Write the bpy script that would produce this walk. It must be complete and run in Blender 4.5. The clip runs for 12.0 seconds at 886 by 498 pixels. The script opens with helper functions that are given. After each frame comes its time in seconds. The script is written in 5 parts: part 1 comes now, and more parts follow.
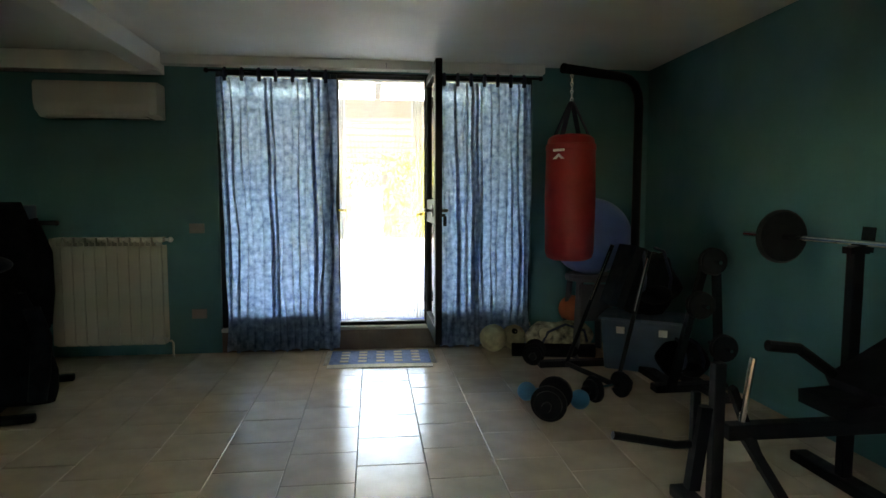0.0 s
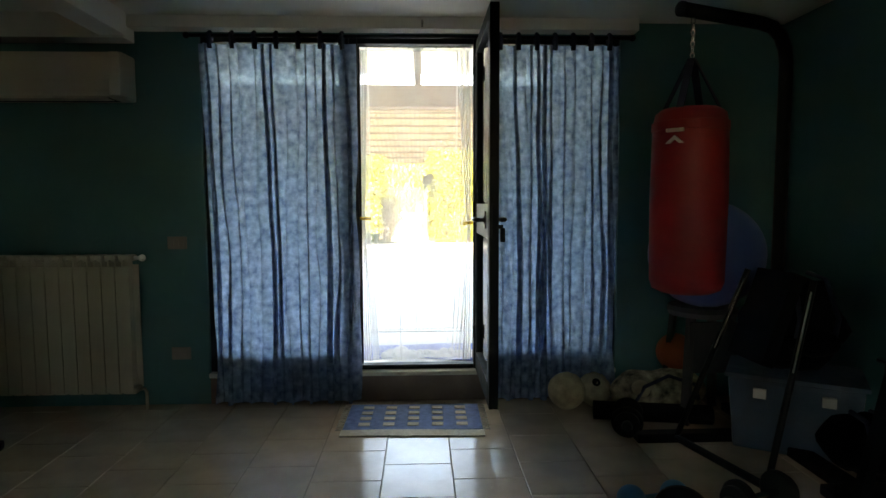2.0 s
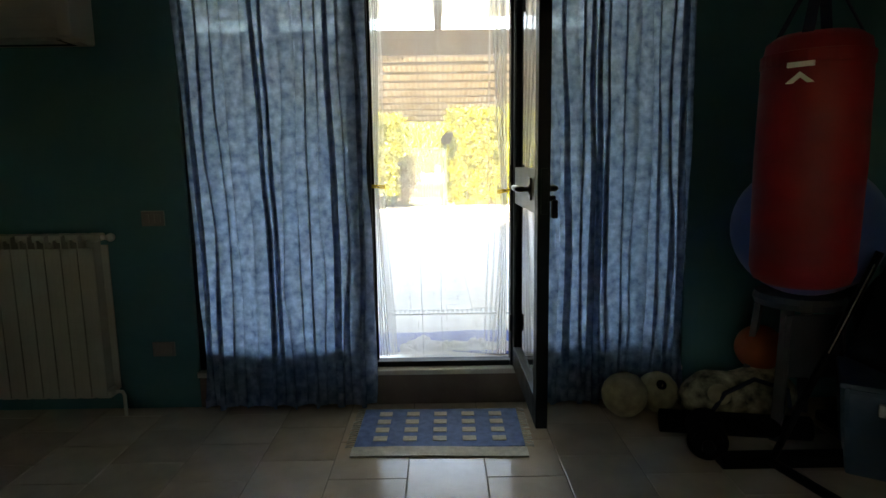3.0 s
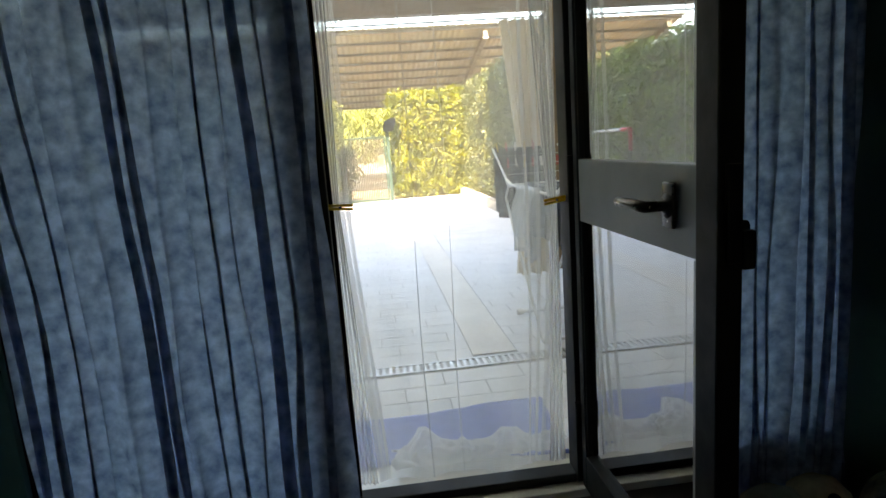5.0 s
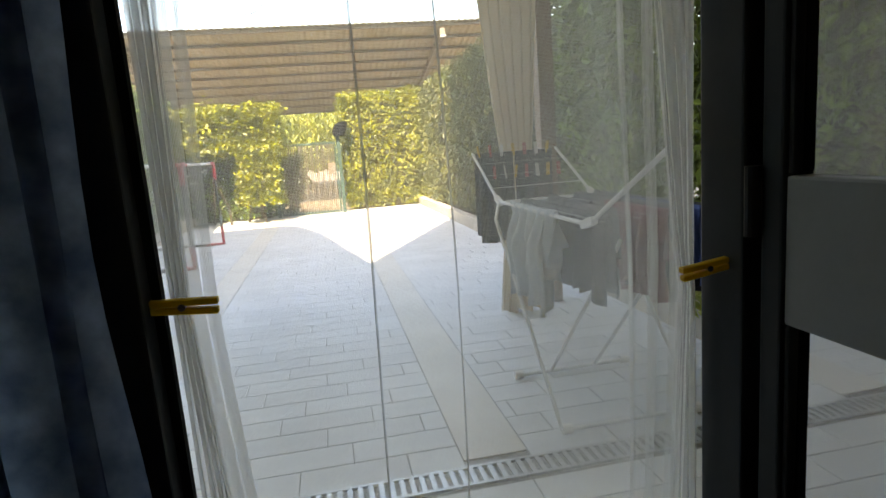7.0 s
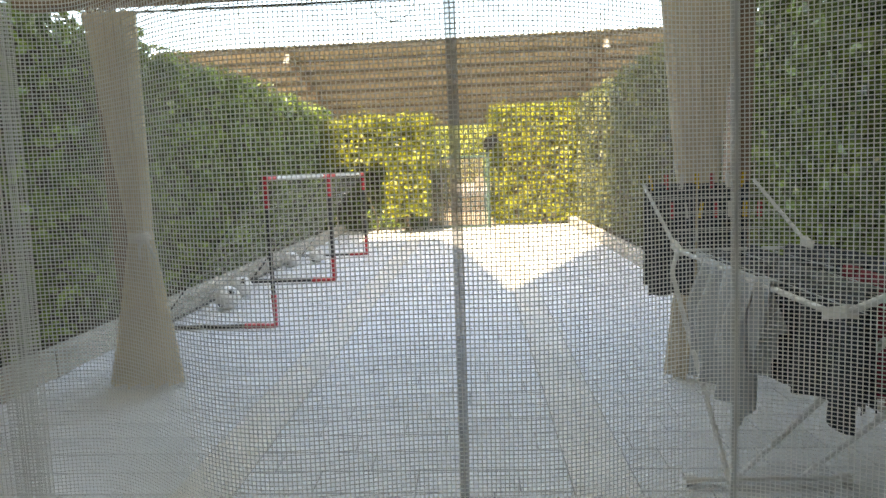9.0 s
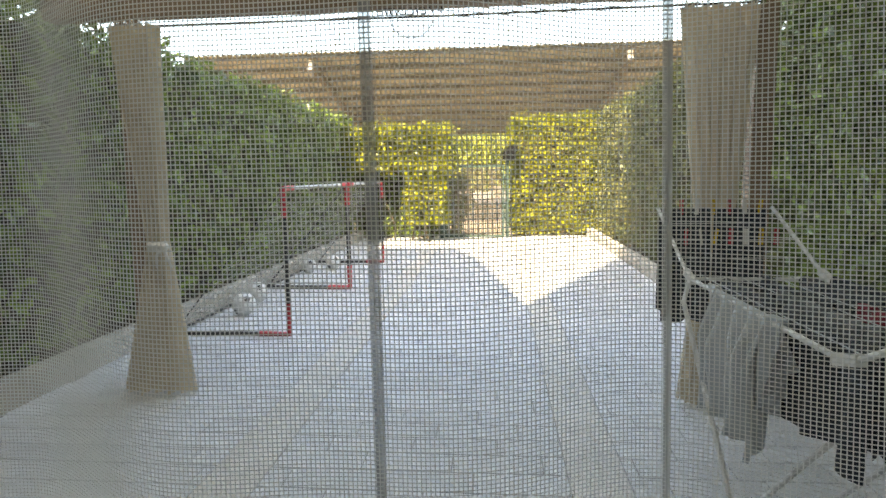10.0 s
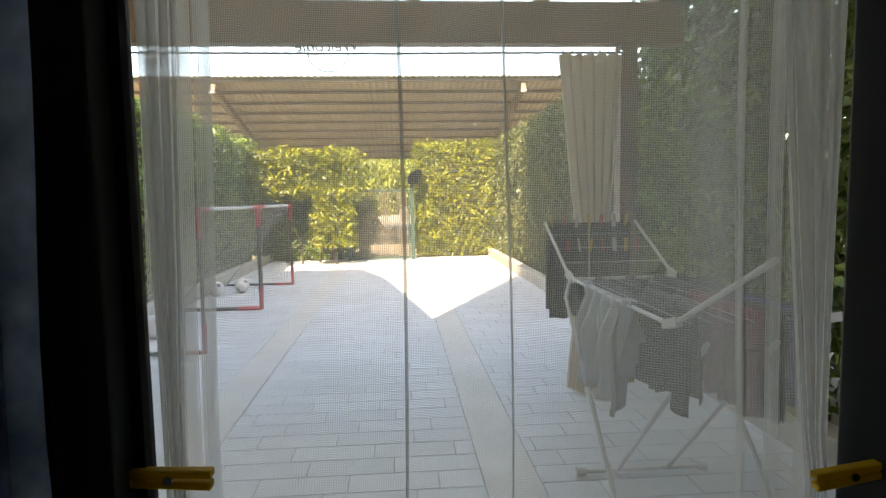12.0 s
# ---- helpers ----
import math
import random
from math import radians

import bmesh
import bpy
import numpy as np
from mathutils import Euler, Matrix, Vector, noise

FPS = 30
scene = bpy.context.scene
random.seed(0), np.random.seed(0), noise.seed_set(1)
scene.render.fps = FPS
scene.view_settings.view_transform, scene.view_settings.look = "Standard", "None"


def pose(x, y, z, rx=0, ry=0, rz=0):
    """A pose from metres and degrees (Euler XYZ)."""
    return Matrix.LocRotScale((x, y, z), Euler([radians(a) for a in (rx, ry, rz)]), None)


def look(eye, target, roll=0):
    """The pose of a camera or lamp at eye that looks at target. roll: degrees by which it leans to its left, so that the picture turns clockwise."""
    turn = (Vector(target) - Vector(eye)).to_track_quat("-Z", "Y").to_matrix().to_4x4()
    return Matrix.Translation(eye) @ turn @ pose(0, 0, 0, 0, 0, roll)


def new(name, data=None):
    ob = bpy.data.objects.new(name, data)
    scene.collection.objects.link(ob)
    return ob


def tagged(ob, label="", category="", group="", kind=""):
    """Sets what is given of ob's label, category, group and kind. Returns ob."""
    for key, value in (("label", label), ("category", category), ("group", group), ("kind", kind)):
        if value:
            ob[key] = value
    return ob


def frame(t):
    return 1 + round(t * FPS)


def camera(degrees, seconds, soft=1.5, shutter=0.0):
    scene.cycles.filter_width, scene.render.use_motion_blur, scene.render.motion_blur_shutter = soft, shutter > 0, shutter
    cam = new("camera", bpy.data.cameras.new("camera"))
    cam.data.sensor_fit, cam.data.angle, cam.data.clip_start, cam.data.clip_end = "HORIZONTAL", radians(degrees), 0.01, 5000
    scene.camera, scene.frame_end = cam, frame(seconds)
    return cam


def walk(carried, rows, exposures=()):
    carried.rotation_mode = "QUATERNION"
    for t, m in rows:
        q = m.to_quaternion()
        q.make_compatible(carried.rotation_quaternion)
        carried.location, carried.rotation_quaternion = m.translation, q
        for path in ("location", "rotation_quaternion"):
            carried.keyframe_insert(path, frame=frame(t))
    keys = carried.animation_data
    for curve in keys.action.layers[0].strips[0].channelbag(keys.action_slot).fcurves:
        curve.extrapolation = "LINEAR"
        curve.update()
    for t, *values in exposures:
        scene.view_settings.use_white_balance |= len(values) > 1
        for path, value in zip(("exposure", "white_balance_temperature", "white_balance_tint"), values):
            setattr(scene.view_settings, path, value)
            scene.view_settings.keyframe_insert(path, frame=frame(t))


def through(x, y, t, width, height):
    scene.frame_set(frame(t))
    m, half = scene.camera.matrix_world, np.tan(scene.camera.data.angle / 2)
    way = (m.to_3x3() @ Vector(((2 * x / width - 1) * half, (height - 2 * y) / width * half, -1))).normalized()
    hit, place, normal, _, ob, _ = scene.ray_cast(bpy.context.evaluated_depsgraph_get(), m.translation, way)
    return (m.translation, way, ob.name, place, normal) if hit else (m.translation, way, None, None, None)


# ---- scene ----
cam = camera(73.7, 12.0)
PATH = [
    (0, (0.294, 0.035, 1.266), (0.528, 2.015, 1.107), 0.1),
    (0.5, (0.302, 0.383, 1.29), (0.569, 2.361, 1.169), -0.3),
    (1, (0.307, 0.693, 1.296), (0.568, 2.669, 1.13), -1.5),
    (1.5, (0.365, 1.0, 1.301), (0.509, 2.989, 1.155), 1.2),
    (2, (0.395, 1.306, 1.294), (0.469, 3.298, 1.137), -0.2),
    (2.5, (0.37, 1.635, 1.307), (0.454, 3.619, 1.068), -1.5),
    (3, (0.356, 1.992, 1.318), (0.367, 3.971, 1.026), -0.8),
    (3.2, (0.337, 2.119, 1.31), (0.314, 4.093, 0.991), -0.7),
    (4.8, (0.148, 3.186, 1.37), (0.319, 5.15, 1.037), -3.9),
    (5, (0.144, 3.34, 1.353), (0.353, 5.299, 1.01), -4.1),
    (5.5, (0.126, 3.678, 1.37), (0.455, 5.631, 1.094), -4.7),
    (6, (0.144, 3.96, 1.353), (0.514, 5.9, 1.039), -4.8),
    (6.5, (0.205, 4.234, 1.353), (0.572, 6.174, 1.035), -4.4),
    (6.7, (0.21, 4.322, 1.347), (0.584, 6.257, 1.01), -4.5),
    (8.5, (0.224, 4.88, 1.39), (0.237, 6.86, 1.108), -2.9),
    (9, (0.265, 4.965, 1.413), (0.148, 6.944, 1.145), -2.2),
    (9.5, (0.284, 4.976, 1.435), (0.11, 6.952, 1.18), -1.2),
    (10, (0.301, 4.974, 1.476), (0.121, 6.951, 1.228), -0.9),
    (10.5, (0.282, 4.927, 1.472), (0.176, 6.911, 1.243), -1.1),
    (11, (0.251, 4.829, 1.454), (0.278, 6.818, 1.248), -1.2),
    (11.5, (0.23, 4.72, 1.451), (0.367, 6.705, 1.258), -1.3),
    (12, (0.254, 4.598, 1.448), (0.397, 6.586, 1.278), -1.0),
]
EXPOSURES = [(0, 6.1, 9250, 10), (1.5, 5.5, 9250, 10), (2.5, 5.08, 9250, 10), (3.2, 4.82, 9250, 10), (4.8, 4.1, 9250, 10), (6.7, 3.5, 9250, 10), (8.5, 3.05, 9250, 10), (11, 3.1, 9250, 10), (12, 3.15, 9250, 10)]
walk(cam, [(t, look(eye, target, roll)) for t, eye, target, roll in PATH], EXPOSURES)

# world, sun and exposure
SUN = Vector((0.371, 0.928, -1.206)).normalized()
world = bpy.data.worlds.new("sky")
world.use_nodes = True
scene.world = world
wn = world.node_tree.nodes
sky = wn.new("ShaderNodeTexSky")
sky.sky_type, sky.sun_disc = "NISHITA", False
sky.sun_elevation = radians(50)
sky.air_density, sky.dust_density, sky.ozone_density = 1.0, 1.2, 1.0
sky.sun_rotation = math.atan2(-SUN.x, -SUN.y)
wn["Background"].inputs[1].default_value = 0.15
world.node_tree.links.new(sky.outputs[0], wn["Background"].inputs[0])
sun = new("sun", bpy.data.lights.new("sun", "SUN"))
sun.data.energy, sun.data.angle, sun.data.color = 2.6, radians(0.5), (1.0, 0.94, 0.84)
sun.matrix_world = look((0, 0, 20), Vector((0, 0, 20)) + SUN)


# ---- materials ----
def mat(name, base, rough=0.6, metal=0.0, vary=0.15, scale=6.0, fine=60.0, bump=0.15, bump_scale=80.0, tint=None, pieces=0.0, through=0.0, clear=0.0, spec=0.5, stain=0.0):
    m = bpy.data.materials.new(name)
    m.use_nodes = True
    nt = m.node_tree
    n, l = nt.nodes, nt.links
    b = n["Principled BSDF"]
    tc = n.new("ShaderNodeTexCoord")
    def noise_node(s, detail=4.0):
        t = n.new("ShaderNodeTexNoise")
        t.inputs["Scale"].default_value, t.inputs["Detail"].default_value = s, detail
        l.new(tc.outputs["Object"], t.inputs["Vector"])
        return t.outputs["Fac"]
    def mix(kind, f, a, c):
        x = n.new("ShaderNodeMix")
        x.data_type, x.blend_type = "RGBA", kind
        for sock, v in ((x.inputs[0], f), (x.inputs[6], a), (x.inputs[7], c)):
            if hasattr(v, "links"):
                l.new(v, sock)
            else:
                sock.default_value = v
        return x.outputs[2]
    def ramp(src, lo, hi):
        r = n.new("ShaderNodeMapRange")
        r.inputs[1].default_value, r.inputs[2].default_value = 0.3, 0.7
        r.inputs[3].default_value, r.inputs[4].default_value = lo, hi
        l.new(src, r.inputs[0])
        return r.outputs[0]
    dark = tuple(max(0, c * (1 - vary)) for c in base) + (1,)
    light = tuple(min(1, c * (1 + vary)) for c in (tint or base)) + (1,)
    col = mix("MIX", ramp(noise_node(scale), 0, 1), dark, light)
    col = mix("MULTIPLY", ramp(noise_node(fine, 6.0), 0.0, min(1, vary * 2)), col, (0.78, 0.76, 0.74, 1))
    if stain:
        col = mix("MULTIPLY", ramp(noise_node(1.7, 8.0), 0.0, stain), col, (0.6, 0.56, 0.5, 1))
    if pieces:
        oi = n.new("ShaderNodeObjectInfo")
        gi = n.new("ShaderNodeNewGeometry")
        add = n.new("ShaderNodeMath")
        add.operation = "ADD"
        l.new(oi.outputs["Random"], add.inputs[0]), l.new(gi.outputs["Random Per Island"], add.inputs[1])
        fr = n.new("ShaderNodeMath")
        fr.operation = "FRACT"
        l.new(add.outputs[0], fr.inputs[0])
        hs = n.new("ShaderNodeHueSaturation")
        mr = n.new("ShaderNodeMapRange")
        mr.inputs[3].default_value, mr.inputs[4].default_value = 1 - pieces, 1 + pieces
        l.new(fr.outputs[0], mr.inputs[0]), l.new(mr.outputs[0], hs.inputs["Value"]), l.new(col, hs.inputs["Color"])
        col = hs.outputs[0]
    l.new(col, b.inputs["Base Color"])
    b.inputs["Metallic"].default_value = metal
    b.inputs["Specular IOR Level"].default_value = spec
    l.new(ramp(noise_node(scale * 2.3), max(0.02, rough * 0.85), min(1, rough * 1.15)), b.inputs["Roughness"])
    if bump:
        bp = n.new("ShaderNodeBump")
        bp.inputs["Strength"].default_value, bp.inputs["Distance"].default_value = bump, 0.004
        l.new(noise_node(bump_scale, 5.0), bp.inputs["Height"]), l.new(bp.outputs[0], b.inputs["Normal"])
    out = b.outputs[0]
    if through:
        tr = n.new("ShaderNodeBsdfTranslucent")
        l.new(col, tr.inputs[0])
        ms = n.new("ShaderNodeMixShader")
        ms.inputs[0].default_value = through
        l.new(out, ms.inputs[1]), l.new(tr.outputs[0], ms.inputs[2])
        out = ms.outputs[0]
    if clear:
        tp = n.new("ShaderNodeBsdfTransparent")
        ms = n.new("ShaderNodeMixShader")
        ms.inputs[0].default_value = clear
        l.new(out, ms.inputs[1]), l.new(tp.outputs[0], ms.inputs[2])
        out = ms.outputs[0]
    l.new(out, n["Material Output"].inputs[0])
    return m


def glass(name, tint=(0.92, 0.97, 0.95), ior=1.6):
    m = bpy.data.materials.new(name)
    m.use_nodes = True
    n, l = m.node_tree.nodes, m.node_tree.links
    n.remove(n["Principled BSDF"])
    g, t, x, f = (n.new("ShaderNodeBsdfGlossy"), n.new("ShaderNodeBsdfTransparent"), n.new("ShaderNodeMixShader"), n.new("ShaderNodeFresnel"))
    g.inputs["Roughness"].default_value, t.inputs[0].default_value, f.inputs[0].default_value = 0.015, (*tint, 1), ior
    l.new(f.outputs[0], x.inputs[0]), l.new(t.outputs[0], x.inputs[1]), l.new(g.outputs[0], x.inputs[2]), l.new(x.outputs[0], n["Material Output"].inputs[0])
    return m


def striped_cloth(name, a, b, through, clear):
    """Thin blotchy dyed voile."""
    m = mat(name, a, 0.9, vary=0.20, scale=22, fine=50, bump=0.2, bump_scale=400, tint=b, through=through, clear=clear, spec=0.1)
    return m


WALL = mat("teal wall paint", (0.058, 0.175, 0.185), 0.62, vary=0.10, scale=1.6, fine=35, bump=0.25, bump_scale=120, stain=0.25)
CEIL = mat("white ceiling paint", (0.78, 0.76, 0.72), 0.8, vary=0.05, scale=2, bump=0.2, bump_scale=90, stain=0.12)
FLOORTILE = mat("beige glazed floor tile", (0.57, 0.465, 0.36), 0.20, vary=0.12, scale=5, fine=40, bump=0.05, bump_scale=25, pieces=0.05, stain=0.18)
GROUT = mat("grey grout", (0.27, 0.23, 0.19), 0.9, vary=0.2)
ALU = mat("dark grey painted aluminium", (0.014, 0.016, 0.017), 0.5, 0.0, spec=0.15, vary=0.12, scale=4, bump=0.04, bump_scale=200)
ALU2 = mat("grey green aluminium panel", (0.16, 0.175, 0.17), 0.45, 0.0, vary=0.08, scale=3, bump=0.05, bump_scale=150)
BEAD = mat("pale aluminium bead", (0.42, 0.44, 0.43), 0.4, 0.3, vary=0.08)
SILL = mat("pale marble sill", (0.55, 0.54, 0.5), 0.35, vary=0.15, scale=8)
GLASS = glass("window glass")
COATED = glass("coated double glazing", (0.84, 0.88, 0.87), 16.0)
STEPRED = mat("brown painted plinth", (0.16, 0.115, 0.095), 0.6, vary=0.2, scale=5)
VOILE = striped_cloth("blue dyed voile", (0.155, 0.23, 0.39), (0.32, 0.415, 0.59), 0.64, 0.012)
NAVY = mat("navy cloth tape", (0.02, 0.025, 0.05), 0.9, vary=0.2, bump_scale=300)
BLACKMETAL = mat("black painted steel", (0.004, 0.004, 0.005), 0.5, spec=0.15, vary=0.25, scale=8, bump=0.06)
GUNMETAL = mat("dark burnished metal", (0.07, 0.066, 0.062), 0.3, 1.0, vary=0.2, scale=30, bump=0.04)
RUBBER = mat("black rubber", (0.005, 0.005, 0.005), 0.75, spec=0.12, vary=0.2, scale=10)
IRON = mat("cast iron plate", (0.007, 0.007, 0.008), 0.55, 0.0, spec=0.18, vary=0.25, scale=15, bump=0.3)
CHROME = mat("chromed steel", (0.62, 0.62, 0.62), 0.18, 1.0, vary=0.1, bump=0.02)
REDVINYL = mat("red vinyl", (0.27, 0.008, 0.012), 0.58, vary=0.18, scale=5, fine=25, bump=0.2, bump_scale=35)
WHITEPRINT = mat("white print", (0.75, 0.73, 0.7), 0.6, vary=0.08)
BLUEBALL = mat("blue gym ball rubber", (0.07, 0.12, 0.32), 0.42, vary=0.12, scale=4)
ORANGE = mat("orange rubber", (0.42, 0.09, 0.03), 0.6, vary=0.2)
CREAMBALL = mat("cream leather", (0.42, 0.36, 0.22), 0.6, vary=0.25, scale=18, stain=0.3)
CAMO = mat("mottled olive cloth", (0.10, 0.09, 0.05), 0.85, vary=0.7, scale=16, tint=(0.33, 0.3, 0.2))
CYAN = mat("blue neoprene", (0.03, 0.22, 0.42), 0.55, vary=0.12, scale=12)
SEAMPALE = mat("white seam tape", (0.80, 0.80, 0.79), 0.9, vary=0.05, through=0.5, clear=0.15)
SEAM = mat("grey seam tape", (0.48, 0.49, 0.5), 0.9, vary=0.05, through=0.5, clear=0.25)
GATEBAR = mat("brown grey gate bar", (0.15, 0.125, 0.095), 0.6, vary=0.15)
STOOLGREY = mat("dark grey plastic", (0.055, 0.055, 0.06), 0.5, vary=0.12)
PLASTIC = mat("grey blue plastic", (0.05, 0.085, 0.13), 0.45, vary=0.15, scale=6, through=0.0)
BLACKCLOTH = mat("black cloth", (0.004, 0.004, 0.005), 0.9, spec=0.1, vary=0.3, scale=12, bump=0.5, bump_scale=60)
VINYLBLACK = mat("black vinyl", (0.004, 0.004, 0.005), 0.55, spec=0.12, vary=0.2, bump=0.25, bump_scale=90)
ENAMEL = mat("ivory radiator enamel", (0.47, 0.43, 0.34), 0.45, vary=0.06, scale=4, stain=0.1)
ACPLASTIC = mat("ivory plastic", (0.55, 0.52, 0.45), 0.5, vary=0.05, scale=3, stain=0.1)
SHADOWGAP = mat("dark slot shade", (0.02, 0.02, 0.02), 0.8)
RUGBLUE = mat("blue woven cotton", (0.15, 0.24, 0.50), 0.95, vary=0.2, scale=30, fine=300, bump=0.6, bump_scale=300)
RUGCREAM = mat("cream woven cotton", (0.60, 0.58, 0.50), 0.95, vary=0.15, scale=40, fine=300, bump=0.6, bump_scale=300)

PAVER = mat("pale grey porcelain paver", (0.62, 0.63, 0.645), 0.55, vary=0.10, scale=3.5, fine=30, bump=0.15, bump_scale=40, pieces=0.07, stain=0.18)
BAND = mat("smooth pale stone band", (0.63, 0.60, 0.555), 0.55, vary=0.10, scale=3, fine=25, bump=0.12, bump_scale=50, stain=0.15)
JOINT = mat("paver joint", (0.22, 0.21, 0.20), 0.9, vary=0.15)
KERB = mat("concrete kerb", (0.46, 0.42, 0.36), 0.85, vary=0.18, scale=4, bump=0.4, stain=0.3)
EARTH = mat("dry earth and stubble", (0.17, 0.135, 0.10), 0.95, vary=0.3, scale=0.6, fine=6, bump=0.6, tint=(0.22, 0.175, 0.125))
STEELGRATE = mat("galvanised grate", (0.50, 0.50, 0.49), 0.4, 0.6, vary=0.15, scale=20)
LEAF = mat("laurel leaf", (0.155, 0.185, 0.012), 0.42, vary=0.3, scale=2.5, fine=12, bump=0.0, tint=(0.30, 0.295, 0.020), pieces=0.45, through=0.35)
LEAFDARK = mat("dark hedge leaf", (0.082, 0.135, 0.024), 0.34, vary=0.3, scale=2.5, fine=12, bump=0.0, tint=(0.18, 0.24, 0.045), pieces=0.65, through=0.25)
TWIG = mat("hedge branches", (0.06, 0.045, 0.028), 0.9, vary=0.4, scale=9, bump=0.6, bump_scale=20)
LEAFOLIVE = mat("olive hedge leaf", (0.080, 0.108, 0.028), 0.45, vary=0.3, scale=1.6, fine=12, bump=0.0, tint=(0.17, 0.165, 0.052), pieces=0.6, through=0.2)
CORN = mat("maize leaf", (0.30, 0.36, 0.085), 0.6, vary=0.3, scale=1.0, bump=0.0, tint=(0.46, 0.46, 0.13), pieces=0.3, through=0.4)
PWOOD = mat("brown stained timber", (0.30, 0.20, 0.13), 0.65, vary=0.2, scale=3, fine=50, bump=0.3, bump_scale=60)
PROOF = mat("beige canopy canvas", (0.82, 0.67, 0.45), 0.8, vary=0.08, scale=3, fine=50, bump=0.2, through=0.5)
SHEET = mat("corrugated beige sheet", (0.50, 0.46, 0.355), 0.6, vary=0.12, scale=2, stain=0.25, through=0.05)
PURLIN = mat("weathered brown purlin", (0.21, 0.18, 0.14), 0.75, vary=0.25, scale=5)
DRAPE = mat("beige outdoor canvas", (0.72, 0.62, 0.47), 0.9, vary=0.10, scale=4, bump=0.3, bump_scale=250, through=0.35)
GATEGREEN = mat("green painted steel", (0.035, 0.07, 0.055), 0.5, vary=0.15)
NET = mat("white net thread", (0.86, 0.86, 0.85), 0.8, vary=0.03, bump=0.0, through=0.66)
NETCLOTH = mat("white net cloth", (0.88, 0.88, 0.87), 0.9, vary=0.04, bump=0.2, bump_scale=500, through=0.62, clear=0.52)
HEAP = mat("folded white net cloth", (0.86, 0.87, 0.88), 0.9, vary=0.05, bump=0.3, bump_scale=300, through=0.35, clear=0.25)
PEG = mat("yellow plastic peg", (0.75, 0.50, 0.02), 0.4, vary=0.08, through=0.5)
TOWEL = mat("blue terry towel", (0.12, 0.19, 0.52), 0.95, vary=0.15, scale=12, fine=200, bump=0.7, bump_scale=300)
WHITEPAINT = mat("white coated steel", (0.72, 0.72, 0.71), 0.4, vary=0.05)
GREYCLOTH = mat("pale grey jersey", (0.58, 0.62, 0.66), 0.95, vary=0.12, scale=7, bump=0.4, bump_scale=200, through=0.15)
DARKCLOTH = mat("charcoal jersey", (0.035, 0.04, 0.05), 0.95, vary=0.2, scale=7, bump=0.4, bump_scale=200)
MIDCLOTH = mat("slate jersey", (0.10, 0.11, 0.12), 0.95, vary=0.2, scale=7, bump=0.4, bump_scale=200)
REDCLOTH = mat("dark red jersey", (0.22, 0.025, 0.04), 0.95, vary=0.15, scale=7, bump=0.4, bump_scale=200)
BLUECLOTH = mat("blue jersey", (0.05, 0.10, 0.30), 0.95, vary=0.15, scale=7, bump=0.4, bump_scale=200)
GOALRED = mat("red plastic", (0.50, 0.03, 0.04), 0.5, vary=0.12)
GOALBLACK = mat("black plastic tube", (0.03, 0.03, 0.032), 0.5, vary=0.12)
GOALWHITE = mat("pale plastic tube", (0.55, 0.55, 0.53), 0.5, vary=0.1)
BALLWHITE = mat("white football panel", (0.68, 0.68, 0.66), 0.5, vary=0.08)
RENDER = mat("cream house render", (0.68, 0.61, 0.50), 0.85, vary=0.1, scale=2, bump=0.3)


# ---- mesh helpers ----
def box(bm, x0, x1, y0, y1, z0, z1, bevel=0.0):
    r = bmesh.ops.create_cube(bm, size=1.0)
    vs = r["verts"]
    for v in vs:
        v.co = Vector(((x0 + x1) / 2 + v.co.x * (x1 - x0), (y0 + y1) / 2 + v.co.y * (y1 - y0), (z0 + z1) / 2 + v.co.z * (z1 - z0)))
    if bevel:
        es = list({e for v in vs for e in v.link_edges})
        bmesh.ops.bevel(bm, geom=es, offset=bevel, segments=2, affect="EDGES", profile=0.6)
    return bm


def tube(bm, pts, r, seg=10, cap=True):
    """A round bar along points; r is a number or one radius per point."""
    pts = [Vector(p) for p in pts]
    rs = r if isinstance(r, (list, tuple)) else [r] * len(pts)
    rings, side = [], None
    for i, p in enumerate(pts):
        d = (pts[min(i + 1, len(pts) - 1)] - pts[max(i - 1, 0)]).normalized()
        if side is None:
            side = d.orthogonal().normalized()
        else:
            side = (side - d * side.dot(d)).normalized()
        up = d.cross(side)
        rings.append([bm.verts.new(p + rs[i] * (math.cos(a) * side + math.sin(a) * up)) for a in [2 * math.pi * k / seg for k in range(seg)]])
    for a, b in zip(rings, rings[1:]):
        for k in range(seg):
            bm.faces.new((a[k], a[(k + 1) % seg], b[(k + 1) % seg], b[k]))
    if cap:
        bm.faces.new(rings[0][::-1]), bm.faces.new(rings[-1])
    return bm


def bar(bm, p, q, w, h, up=(0, 0, 1)):
    """A square bar from p to q, w wide and h high."""
    p, q = Vector(p), Vector(q)
    d = (q - p).normalized()
    s = d.cross(Vector(up))
    s = s.normalized() if s.length > 1e-4 else Vector((1, 0, 0))
    u = s.cross(d)
    v = [bm.verts.new(c + s * a * w / 2 + u * b * h / 2) for c in (p, q) for a, b in ((-1, -1), (1, -1), (1, 1), (-1, 1))]
    for f in ((3, 2, 1, 0), (4, 5, 6, 7), (0, 1, 5, 4), (1, 2, 6, 5), (2, 3, 7, 6), (3, 0, 4, 7)):
        bm.faces.new([v[i] for i in f])
    return bm


